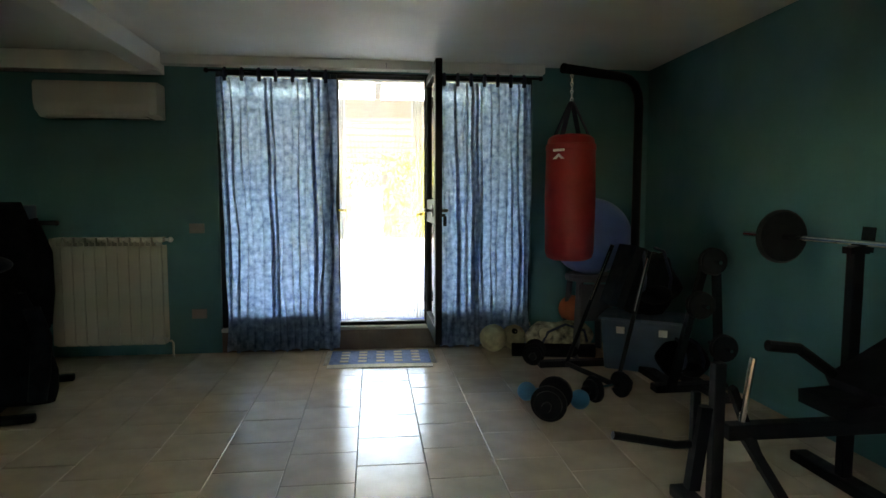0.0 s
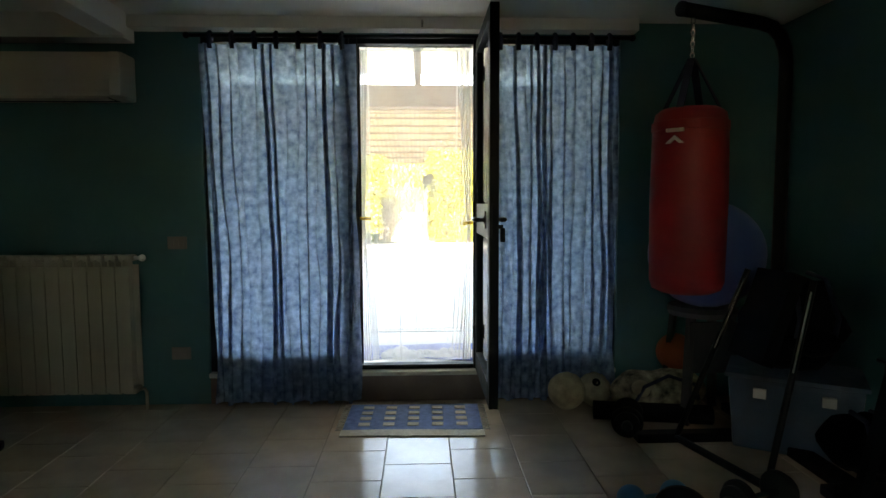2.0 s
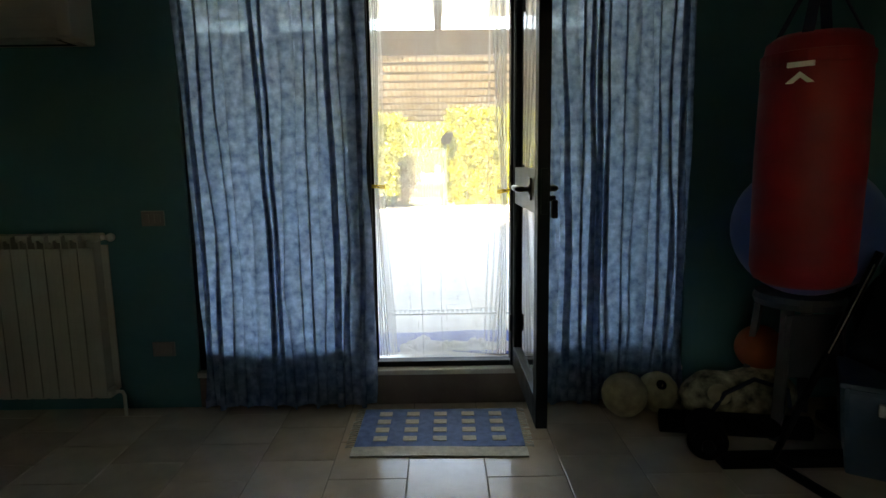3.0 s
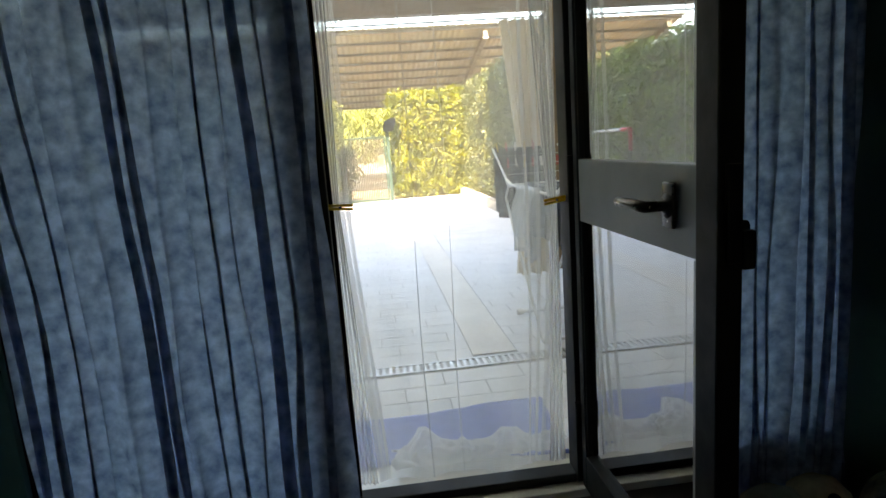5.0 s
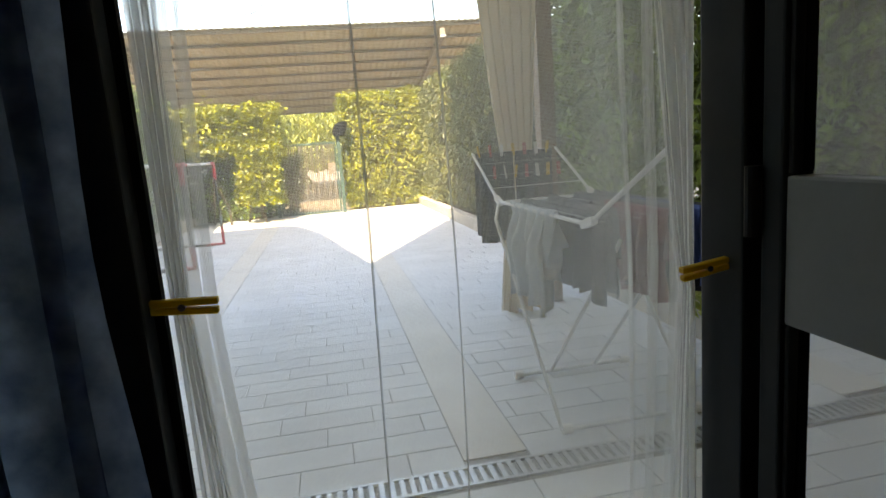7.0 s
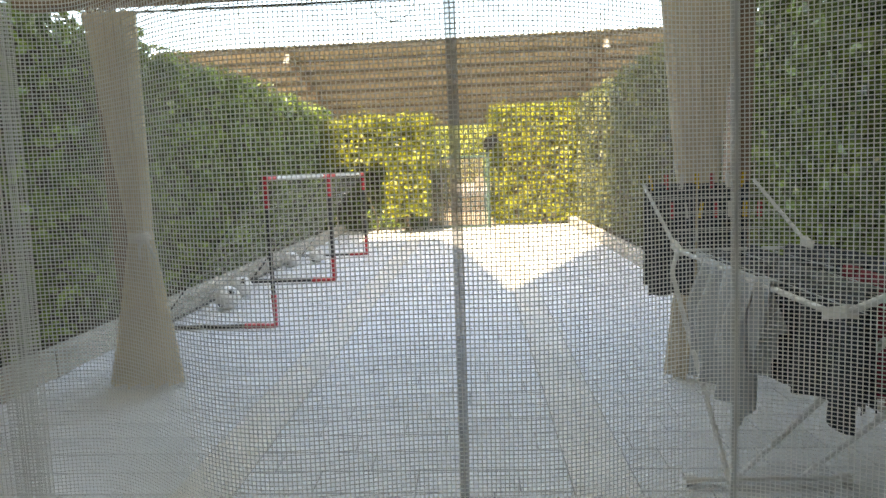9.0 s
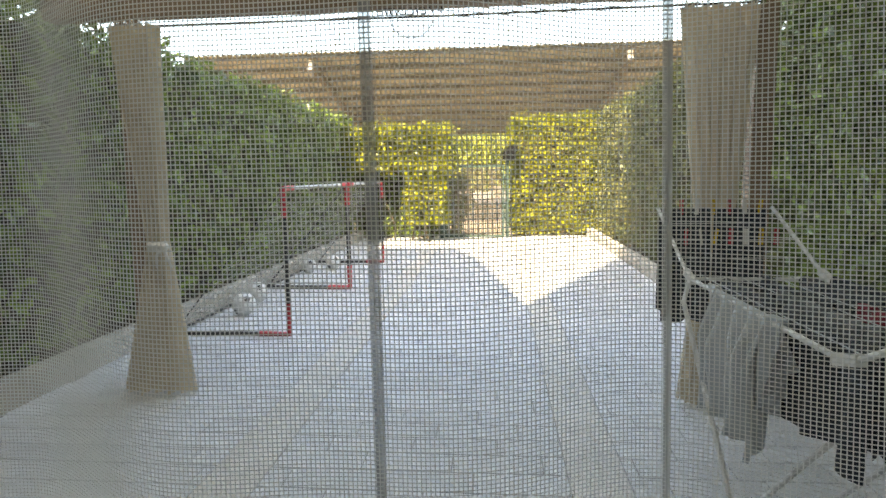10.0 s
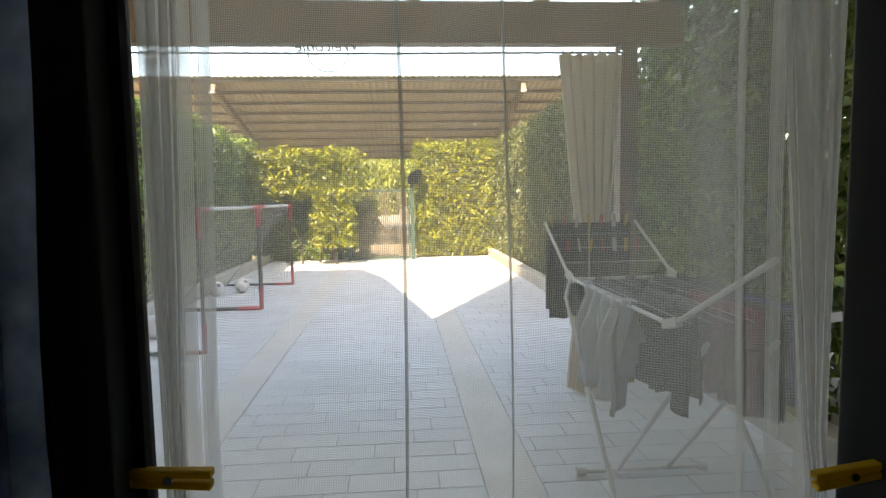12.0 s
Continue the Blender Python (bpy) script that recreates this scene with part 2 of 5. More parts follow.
def lathe(bm, profile, seg=24, m=None):
    """Turn (radius, height) pairs round z."""
    rings = []
    for r, z in profile:
        ring = []
        for k in range(seg):
            a = 2 * math.pi * k / seg
            p = Vector((r * math.cos(a), r * math.sin(a), z))
            ring.append(bm.verts.new(m @ p if m else p))
        rings.append(ring)
    for a, b in zip(rings, rings[1:]):
        for k in range(seg):
            bm.faces.new((a[k], a[(k + 1) % seg], b[(k + 1) % seg], b[k]))
    bm.faces.new(rings[0][::-1]), bm.faces.new(rings[-1])
    return bm


def ball(bm, c, r, squash=1.0, seg=24, rough=0.0):
    g = bmesh.ops.create_uvsphere(bm, u_segments=seg, v_segments=seg // 2 + 2, radius=r)
    for v in g["verts"]:
        k = 1 + rough * noise.noise(v.co * 3 / r)
        v.co = Vector((c[0] + v.co.x * k, c[1] + v.co.y * k, c[2] + v.co.z * squash * k))
    return bm


def sheet(bm, f, nu, nv, thick=0.0):
    """A surface f(u, v), u and v from 0 to 1."""
    rows = [[bm.verts.new(f(i / nu, j / nv)) for i in range(nu + 1)] for j in range(nv + 1)]
    for a, b in zip(rows, rows[1:]):
        for i in range(nu):
            bm.faces.new((a[i], a[i + 1], b[i + 1], b[i]))
    if thick:
        bmesh.ops.recalc_face_normals(bm, faces=bm.faces)
        bmesh.ops.solidify(bm, geom=bm.faces[:], thickness=thick)
    return bm


def mesh_of(name, bm, material, smooth=False):
    bmesh.ops.recalc_face_normals(bm, faces=bm.faces)
    me = bpy.data.meshes.new(name)
    bm.to_mesh(me)
    bm.free()
    if smooth:
        me.polygons.foreach_set("use_smooth", [True] * len(me.polygons))
    me.materials.append(material)
    return me


def part(name, bm, material, parent=None, label="", smooth=False):
    ob = new(name, mesh_of(name, bm, material, smooth))
    ob.parent = parent
    return tagged(ob, label)


def thing(name, label, category, at=(0, 0, 0), rz=0, group="", kind=""):
    ob = new(name)
    ob.empty_display_size = 0.05
    ob.matrix_basis = pose(*at, 0, 0, rz)
    return tagged(ob, label, category, group, kind)


def solo(name, bm, material, label, category, group="", kind="", smooth=False):
    return tagged(part(name, bm, material, None, "", smooth), label, category, group, kind)


def B():
    return bmesh.new()


def raw(name, verts, faces, material, parent=None, smooth=False):
    me = bpy.data.meshes.new(name)
    me.from_pydata(verts, [], faces)
    me.materials.append(material)
    if smooth:
        me.polygons.foreach_set("use_smooth", [True] * len(me.polygons))
    ob = new(name, me)
    ob.parent = parent
    return ob


# ---- the room: structure ----
X0, X1, Y0, Y1, H = -3.3, 2.72, -1.7, 5.10, 2.42
OX0, OX1, OZ0, OZ1 = -0.97, 1.67, 0.17, 2.335
PZ = 0.20

b = B()
for x0, x1, z0, z1 in ((X0 - 0.3, OX0, -0.1, 2.7), (OX1, X1 + 0.3, -0.1, 2.7), (OX0, OX1, OZ1, 2.7)):
    box(b, x0, x1, Y1, Y1 + 0.3, z0, z1)
solo("wall_north", b, WALL, "dark teal painted wall with the garden doors", "wall", kind="structure")
solo("wall_plinth", box(B(), OX0, OX1, Y1 + 0.004, Y1 + 0.296, -0.1, OZ0), STEPRED, "dark brown painted step under the garden doors", "step", kind="structure")
solo("wall_east", box(B(), X1, X1 + 0.3, Y0, Y1, -0.1, 2.7), WALL, "dark teal painted plaster wall", "wall", kind="structure")
b = B()
# opening added out of view to let daylight onto the east wall
WY0, WY1, WZ0, WZ1 = -1.35, -0.40, 1.32, 2.12
for y0, y1, z0, z1 in ((Y0, WY0, -0.1, 2.7), (WY1, Y1, -0.1, 2.7), (WY0, WY1, -0.1, WZ0), (WY0, WY1, WZ1, 2.7)):
    box(b, X0 - 0.3, X0, y0, y1, z0, z1)
solo("wall_west", b, WALL, "dark teal painted plaster wall with an opening added for light", "wall", kind="structure")
b = B()
# second opening added behind the camera, for light on the gym corner
SX0, SX1, SZ0, SZ1 = 0.28, 0.82, 1.42, 2.05
for x0, x1, z0, z1 in ((X0 - 0.3, SX0, -0.1, 2.7), (SX1, X1 + 0.3, -0.1, 2.7), (SX0, SX1, -0.1, SZ0), (SX0, SX1, SZ1, 2.7)):
    box(b, x0, x1, Y0 - 0.3, Y0, z0, z1)
solo("wall_south", b, WALL, "dark teal painted plaster wall", "wall", kind="structure")
solo("ceiling", box(B(), X0, X1, Y0, Y1, H, H + 0.2), CEIL, "white painted plaster ceiling", "ceiling", kind="structure")
b = B()
box(b, -1.50, -1.34, Y0, Y1 - 0.14, 2.285, H + 0.02, 0.008)
solo("ceiling_beam", b, CEIL, "white boxed-in beam under the ceiling", "beam", kind="structure")
solo("wall_beam", box(B(), X0, -1.36, Y1 - 0.137, Y1 + 0.01, 2.275, H + 0.02, 0.006), CEIL, "white boxed-in beam along the wall top", "beam", kind="structure")
solo("window_soffit", box(B(), -1.359, 1.75, Y1 - 0.10, Y1 + 0.01, 2.348, H + 0.02, 0.006), CEIL, "shallow white soffit above the garden doors", "beam", kind="structure")
solo("floor", box(B(), X0, X1, Y0, Y1, -0.12, -0.006), GROUT, "beige glazed tile floor with grey joints", "floor", kind="structure")
solo("door_sill", box(B(), OX0, OX1, Y1 - 0.025, Y1 + 0.32, OZ0 + 0.002, OZ0 + 0.032, 0.006), SILL, "pale marble sill under the garden doors", "sill", kind="structure")

# unseen house above and beside the room; its notched top is fitted to the patio's shade
b = B()
prof = [(-14, 2.703), (12, 2.703), (12, 13.5), (-1.10, 13.5), (-1.33, 11.1), (-1.54, 7.1), (-3.29, 11.1), (-4.4, 13.1), (-14, 13.1)]
fr = [b.verts.new((x, Y1 + 0.3, z)) for x, z in prof]
bk = [b.verts.new((x, 2.0, z)) for x, z in prof]
b.faces.new(fr), b.faces.new(bk[::-1])
for i in range(len(prof)):
    j = (i + 1) % len(prof)
    b.faces.new((fr[i], bk[i], bk[j], fr[j]))
solo("house_upper_floor", b, RENDER, "unseen upper house block, its top notched to shape the patio shade", "house", kind="structure")
for x0, x1 in ((-14, X0 - 0.303), (X1 + 0.303, 12)):
    solo("house_wing", box(B(), x0, x1, 2.0, Y1 + 0.3, 0, 2.70), RENDER, "cream rendered house wing beside the room", "house", kind="structure")
solo("wall_facing", box(B(), X0 - 0.3, OX0 - 0.05, Y1 + 0.303, Y1 + 0.315, 0.1, 2.70), RENDER, "cream rendered outer wall face", "wall", kind="structure")
solo("wall_facing", box(B(), OX1 + 0.05, X1 + 0.3, Y1 + 0.303, Y1 + 0.315, 0.1, 2.70), RENDER, "cream rendered outer wall face", "wall", kind="structure")


# ---- garden doors ----
FY0, FY1 = Y1 + 0.02, Y1 + 0.085
def window(name, x0, x1, label):
    w = thing(name, label, "window", (x0, FY0, OZ0 + 0.034), kind="structure")
    wd, ht, d = x1 - x0, OZ1 - OZ0 - 0.036, FY1 - FY0
    for a, c, e, f in ((0, 0.065, 0, ht), (wd - 0.065, wd, 0, ht), (0.066, wd - 0.066, 0, 0.145), (0.066, wd - 0.066, ht - 0.04, ht)):
        part("window_frame", box(B(), a, c, 0, d, e, f, 0.004), ALU, w)
    part("pane", box(B(), 0.06, wd - 0.06, d * 0.45, d * 0.45 + 0.006, 0.14, ht - 0.035), GLASS, w, "clear glass").visible_shadow = False
    return w
window("window_1", OX0 + 0.002, -0.052, "dark aluminium window beside the garden door")
window("window_2", 0.782, OX1 - 0.002, "dark aluminium window beside the garden door")
fz = OZ0 + 0.034
# added window, never in view, sized for the light it gives the room
w3 = thing("fill_window_side", "added unseen side-wall window that lights the room", "window", (X0 - 0.2, WY0, WZ0), kind="structure")
ww, wh = WY1 - WY0, WZ1 - WZ0
for a, c, e, f in ((0, 0.06, 0, wh), (ww - 0.06, ww, 0, wh), (0.061, ww - 0.061, 0, 0.06), (0.061, ww - 0.061, wh - 0.06, wh)):
    part("window_frame", box(B(), 0, 0.06, a, c, e, f, 0.004), ALU, w3)
part("pane", box(B(), 0.027, 0.033, 0.05, ww - 0.05, 0.05, wh - 0.05), GLASS, w3, "clear glass").visible_shadow = False
# added rear window, out of view, a helper for the room's light
w4 = thing("fill_window_rear", "added unseen rear-wall window that lights the room", "window", (SX0, Y0 - 0.2, SZ0), kind="structure")
ww, wh = SX1 - SX0, SZ1 - SZ0
for a, c, e, f in ((0, 0.06, 0, wh), (ww - 0.06, ww, 0, wh), (0.061, ww - 0.061, 0, 0.06), (0.061, ww - 0.061, wh - 0.06, wh)):
    part("window_frame", box(B(), a, c, 0, 0.06, e, f, 0.004), ALU, w4)
part("pane", box(B(), 0.05, ww - 0.05, 0.027, 0.033, 0.05, wh - 0.05), GLASS, w4, "clear glass").visible_shadow = False
frame_thing = thing("door_frame", "dark aluminium frame of the garden door", "door frame", (0, FY0, fz), kind="structure")
for a, c, e, f in ((-0.05, 0.0, 0, OZ1 - fz - 0.002), (0.735, 0.78, 0, OZ1 - fz - 0.002), (0.001, 0.734, OZ1 - fz - 0.047, OZ1 - fz - 0.002)):
    part("jamb" if f - e > 1 else "head", box(B(), a, c, -0.005, 0.085, e, f, 0.004), ALU, frame_thing)
part("threshold", box(B(), 0.001, 0.734, 0.0, 0.07, 0, 0.03, 0.004), ALU, frame_thing)
part("seal", box(B(), 0.001, 0.012, 0.03, 0.045, 0.032, OZ1 - fz - 0.05), RUBBER, frame_thing, "black rubber seal")

# the open leaf, hinged on the right-hand jamb and swung into the room
LW, LH = 0.77, 2.085
leaf = thing("door_1", "open dark aluminium glazed door leaf swung into the room", "door", (0.745, 5.095, 0.207), kind="structure")
def lbox(name, y0, y1, z0, z1, m, x0=0.0, x1=0.05, bev=0.004, label="", parent=None):
    return part(name, box(B(), x0, x1, -y1, -y0, z0, z1, bev), m, parent or leaf, label)
lbox("stile", 0.0, 0.036, 0, LH, ALU)
lbox("stile", LW - 0.075, LW, 0, LH, BLACKMETAL)
lbox("rail", 0.037, LW - 0.076, 0, 0.12, ALU)
lbox("rail", 0.037, LW - 0.076, LH - 0.07, LH, ALU)
mid = lbox("mid_rail", 0.037, LW - 0.076, 0.893, 1.078, ALU2, 0.004, 0.046, label="grey green lock rail panel")
for z0, z1 in ((0.115, 0.898), (1.073, LH - 0.065)):
    p = lbox("pane", 0.032, LW - 0.07, z0, z1, COATED, 0.022, 0.028, 0, "clear glass")
    p.visible_shadow = False
for y0, y1, m in ((0.0365, 0.044, ALU), (LW - 0.093, LW - 0.0755, BEAD)):
    lbox("bead", y0, y1, 0.122, 0.891, m, 0.006, 0.021, 0.003)
    lbox("bead", y0, y1, 1.08, LH - 0.072, m, 0.006, 0.021, 0.003)
for s, x in ((-1, 0.0), (1, 0.05)):
    b = B()
    lathe(b, [(0.001, 0), (0.026, 0), (0.026, 0.008), (0.012, 0.012), (0.011, 0.03), (0.001, 0.031)], 20, Matrix.Translation((x + s * 0.001, -0.60, 0.992)) @ Matrix.Rotation(s * math.pi / 2, 4, "Y"))
    box(b, min(x, x + s * 0.008), max(x, x + s * 0.008), -0.623, -0.577, 0.945, 1.04, 0.0035)
    tube(b, [(x + s * 0.03, -0.60, 0.992), (x + s * 0.052, -0.596, 0.992), (x + s * 0.058, -0.575, 0.993), (x + s * 0.06, -0.515, 0.995), (x + s * 0.058, -0.475, 0.994), (x + s * 0.04, -0.464, 0.992)], [0.012, 0.0125, 0.013, 0.012, 0.0115, 0.010], 14)
    part("handle", b, GUNMETAL, mid if s < 0 else leaf, "black lever handle", True)
lbox("lock_case", LW + 0.001, LW + 0.012, 0.90, 1.08, BLACKMETAL, 0.012, 0.04, 0.003, "black lock plate")
b = B()
tube(b, [(0.052, -LW + 0.03, 0.96), (0.075, -LW + 0.03, 0.96)], 0.012, 12)
box(b, 0.06, 0.085, -LW + 0.012, -LW + 0.045, 0.88, 0.955, 0.006)
part("key", b, BLACKMETAL, leaf, "keys hanging in the lock")
b = B()
for z in (0.2, 1.0, 1.85):
    tube(b, [(-0.006, 0.006, z), (-0.006, 0.006, z + 0.09)], 0.011, 12)
part("hinge", b, BLACKMETAL, leaf)


# ---- room: hangings ----
def drape(name, x0, x1, y, z0, z1, folds, seed, label):
    rnd = random.Random(seed)
    c = thing(name, label, "curtain", ((x0 + x1) / 2, y, z0), group="blue curtains")
    w, h = x1 - x0, z1 - z0
    ph = [rnd.uniform(-0.38, 0.38) for _ in range(folds + 2)]
    am = [rnd.choice((0.4, 0.65, 0.85, 1.1, 1.3)) for _ in range(folds + 2)]
    def f(u, v):
        k = u * folds
        i = int(min(k, folds - 1e-6))
        t = k - i
        t = t * t * (3 - 2 * t)
        wander = 0.55 * noise.noise(Vector((u * 5.0, v * 1.6, seed + 2))) + 0.25 * noise.noise(Vector((u * 9.0, v * 4.0, seed)))
        th = 2 * math.pi * (k + ph[i] * (1 - t) + ph[i + 1] * t + wander)
        a = am[i] * (1 - t) + am[i + 1] * t
        low = 1 - v
        dy = 0.014 * (0.55 + 0.45 * low) * a ** 0.5 * math.cos(th) + 0.010 * math.sin(th * 0.37 + 3 * v) + 0.004 * noise.noise(Vector((u * 9, v * 5, seed)))
        dx = 0.026 * a * (0.72 + 0.28 * low) * math.sin(th) + 0.007 * noise.noise(Vector((u * 6, v * 4, seed + 5)))
        slim = 1 - 0.05 * low * (1 - u) - 0.02 * math.sin(math.pi * v)
        hem = 0.012 * math.sin(th * 0.5) if v == 0 else 0
        return Vector((w / 2 - (1 - u) * w * slim + dx, dy, v * h + hem))
    part("cloth", sheet(B(), f, folds * 16, 34), VOILE, c, "thin mottled blue voile in loose folds", True)
    b = B()
    sheet(b, lambda u, v: f(u, 0.0) + Vector((0, -0.003, 0.0 + v * 0.055)), folds * 16, 1)
    part("hem", b, VOILE, c, "doubled hem", True)
    n = 7
    for i in range(n):
        xx = (i + 0.5) / n * w - w / 2
        t = part("tab", tube(B(), [(xx, -0.006, h - 0.03), (xx, -0.022, h + 0.015), (xx, -0.024, h + 0.05), (xx, 0.0, h + 0.066), (xx, 0.022, h + 0.05), (xx, 0.018, h - 0.03)], 0.015, 6), NAVY, c, "navy hanging loop")
    return c
drape("curtain", -0.945, -0.015, 5.032, 0.025, 2.262, 14, 3, "blue mottled voile curtain hanging full length over a window")
drape("curtain", 0.835, 1.63, 5.032, 0.025, 2.262, 13, 8, "blue mottled voile curtain hanging behind the open door")
rod = thing("curtain_rod", "black metal curtain rod above the garden doors", "curtain rod", (0.35, 5.032, 2.31))
part("rod", tube(B(), [(-1.36, 0, 0), (1.36, 0, 0)], 0.011, 10), BLACKMETAL, rod)
for x in (-1.34, 0.04, 1.34):
    part("bracket", tube(B(), [(x, 0.0, 0.0), (x, 0.03, 0.012), (x, 0.07, 0.012)], 0.007, 8), BLACKMETAL, rod)
for x in (-1.37, 1.37):
    part("finial", ball(B(), (x, 0, 0), 0.02, seg=14), BLACKMETAL, rod, smooth=True)
b = B()
tube(b, [(0.41, 4.98, 2.395), (0.41, 4.98, 2.355)], 0.006, 8), tube(b, [(0.41, 5.002, 2.38), (0.41, 4.97, 2.38)], 0.008, 8)
solo("wall_hook", b, CHROME, "small metal hook above the garden door", "hook")

# ---- room: left side ----
PLATE = mat("grey brown plastic plate", (0.22, 0.2, 0.18), 0.5, vary=0.08)
ac = thing("air_conditioner", "ivory split air conditioner on the wall", "air conditioner", (-1.805, 5.098, 1.915))
b = B()
sec = [(0, 0.0), (-0.12, 0.0), (-0.185, 0.045), (-0.205, 0.10), (-0.205, 0.235), (-0.19, 0.262), (-0.16, 0.27), (0, 0.27)]
lo, hi = [b.verts.new((-0.445, y, z)) for y, z in sec], [b.verts.new((0.445, y, z)) for y, z in sec]
b.faces.new(lo), b.faces.new(hi[::-1])
for i in range(len(sec)):
    j = (i + 1) % len(sec)
    b.faces.new((lo[i], hi[i], hi[j], lo[j]))
bmesh.ops.bevel(b, geom=b.edges[:], offset=0.006, segments=2, affect="EDGES")
part("casing", b, ACPLASTIC, ac)
part("louvre", box(B(), -0.36, 0.36, -0.178, -0.09, -0.004, 0.012, 0.003), ACPLASTIC, ac)
# the outlet's inner shade, put in as a flat dark sheet
part("outlet_slot", box(B(), -0.37, 0.37, -0.17, -0.03, -0.0015, 0.0), SHADOWGAP, ac, "shade of the air outlet as a dark sheet")
part("end_cap", box(B(), 0.385, 0.449, -0.2075, -0.06, 0.012, 0.262, 0.006), ACPLASTIC, ac)

rad = thing("radiator", "ivory enamelled sectional radiator on the wall", "radiator", (-1.37, 5.0, 0.115))
sb = B()
box(sb, -0.0805, -0.002, -0.082, -0.074, 0.02, 0.80, 0.003)
box(sb, -0.0805, -0.002, 0.05, 0.056, 0.02, 0.80, 0.002)
box(sb, -0.047, -0.036, -0.073, 0.049, 0.03, 0.84, 0.002)
box(sb, -0.08, -0.0025, -0.05, 0.045, 0.825, 0.865, 0.012)
box(sb, -0.08, -0.0025, -0.05, 0.045, 0.0, 0.04, 0.012)
box(sb, -0.0805, -0.074, -0.082, 0.0, 0.79, 0.86, 0.002)
me = mesh_of("section", sb, ENAMEL)
for i in range(10):
    o = new("section", me)
    o.parent, o.location = rad, (-0.083 * i, 0, 0)
b = tube(B(), [(0.0, 0, 0.845), (0.03, 0, 0.845)], 0.012, 10)
ball(b, (0.048, -0.005, 0.845), 0.022, seg=12)
part("valve", b, WHITEPRINT, rad, "white thermostatic valve knob", True)
b = tube(B(), [(0.0, 0, 0.02), (0.03, 0, 0.02), (0.04, 0, 0.0), (0.04, 0.0, -0.115)], 0.009, 10)
part("pipe", b, ENAMEL, rad)
for x in (-0.15, -0.7):
    part("bracket", box(B(), x, x + 0.03, 0.057, 0.098, 0.72, 0.80), ENAMEL, rad)
for z, l in ((1.045, "small ivory wall switch plate"), (0.335, "ivory wall socket plate near the floor")):
    s = thing("wall_socket", l, "socket", (-1.145, 5.099, z))
    part("plate", box(B(), -0.06, 0.06, -0.011, 0, -0.04, 0.04, 0.004), PLATE, s)
    for x in (-0.03, 0.0, 0.03):
        part("insert", box(B(), x - 0.011, x + 0.011, -0.0135, -0.0108, -0.022, 0.022, 0.001), PLATE, s)

# exercise bike under dark jackets, at the left-hand edge of the first views
bike = thing("exercise_bike", "black exercise bike hung with dark jackets", "exercise bike", (-1.97, 3.95, 0.0), 12)
part("base", box(B(), -0.25, 0.25, -0.45, -0.39, 0.0, 0.05, 0.015), BLACKMETAL, bike)
part("base", box(B(), -0.25, 0.25, 0.39, 0.45, 0.0, 0.05, 0.015), BLACKMETAL, bike)
part("frame", bar(bar(bar(B(), (0, -0.42, 0.05), (0, 0.42, 0.05), 0.06, 0.05), (0, -0.2, 0.06), (0, -0.3, 0.85), 0.05, 0.05, (0, 1, 0)), (0, 0.25, 0.06), (0, 0.34, 1.1), 0.05, 0.05, (0, 1, 0)), BLACKMETAL, bike)
part("flywheel", lathe(B(), [(0.01, -0.03), (0.24, -0.03), (0.25, 0), (0.24, 0.03), (0.01, 0.03)], 28, Matrix.Translation((0, 0.2, 0.36)) @ Matrix.Rotation(math.pi / 2, 4, "Y")), BLACKMETAL, bike)
part("saddle", ball(B(), (0, -0.3, 0.9), 0.14, 0.4), VINYLBLACK, bike, smooth=True)
part("handlebar", tube(B(), [(-0.24, 0.2, 1.12), (-0.22, 0.32, 1.12), (0.22, 0.32, 1.12), (0.24, 0.2, 1.12)], 0.016), BLACKMETAL, bike)
part("console", box(B(), -0.09, 0.09, 0.33, 0.36, 1.12, 1.24, 0.01), PLASTIC, bike, "grey display console")
def jacket(at, w, h, seed, rz, label):
    j = thing("jacket", label, "jacket", at, rz)
    def f(u, v):
        a = math.pi * (u * 2 - 0.5)
        k = 0.7 + 0.3 * math.sin(v * 3.0) + 0.22 * noise.noise(Vector((u * 5, v * 4, seed)))
        return Vector((math.cos(a) * w * k * (1.15 - 0.65 * v ** 2), math.sin(a) * w * 0.6 * k * (1.1 - 0.6 * v ** 2), h * v))
    part("body", sheet(B(), f, 28, 14), BLACKCLOTH, j, smooth=True)
    for sx in (-1, 1):
        part("sleeve", tube(B(), [(sx * w * 0.55, 0, h * 0.86), (sx * w * 0.85, -0.02, h * 0.6), (sx * w * 0.9, -0.05, h * 0.3), (sx * w * 0.82, -0.06, h * 0.05)], [0.05, 0.06, 0.055, 0.05], 12), BLACKCLOTH, j, smooth=True)
    part("collar", tube(B(), [(0.07 * math.cos(q), 0.05 * math.sin(q), h * 0.97) for q in [k * math.pi / 6 for k in range(13)]], 0.02, 8, False), BLACKCLOTH, j)
jacket((-2.10, 4.24, 0.40), 0.22, 0.86, 4, 20, "black jacket hung over the bike handlebar")
jacket((-1.86, 3.80, 0.06), 0.25, 0.66, 9, -15, "dark jacket thrown over the bike saddle")

# ---- room: rug at the step ----
rug = thing("doormat", "blue woven cotton mat with cream squares and fringe", "mat", (0.345, 4.79, 0.0), -1)
RW, RD = 0.80, 0.42
part("weave", sheet(B(), lambda u, v: Vector(((u - 0.5) * RW, (v - 0.5) * RD, 0.009 + 0.002 * noise.noise(Vector((u * 4, v * 3, 1))))), 24, 14, 0.007), RUGBLUE, rug)
sq = mesh_of("square", box(B(), -0.033, 0.033, -0.024, 0.024, 0, 0.003, 0.001), RUGCREAM)
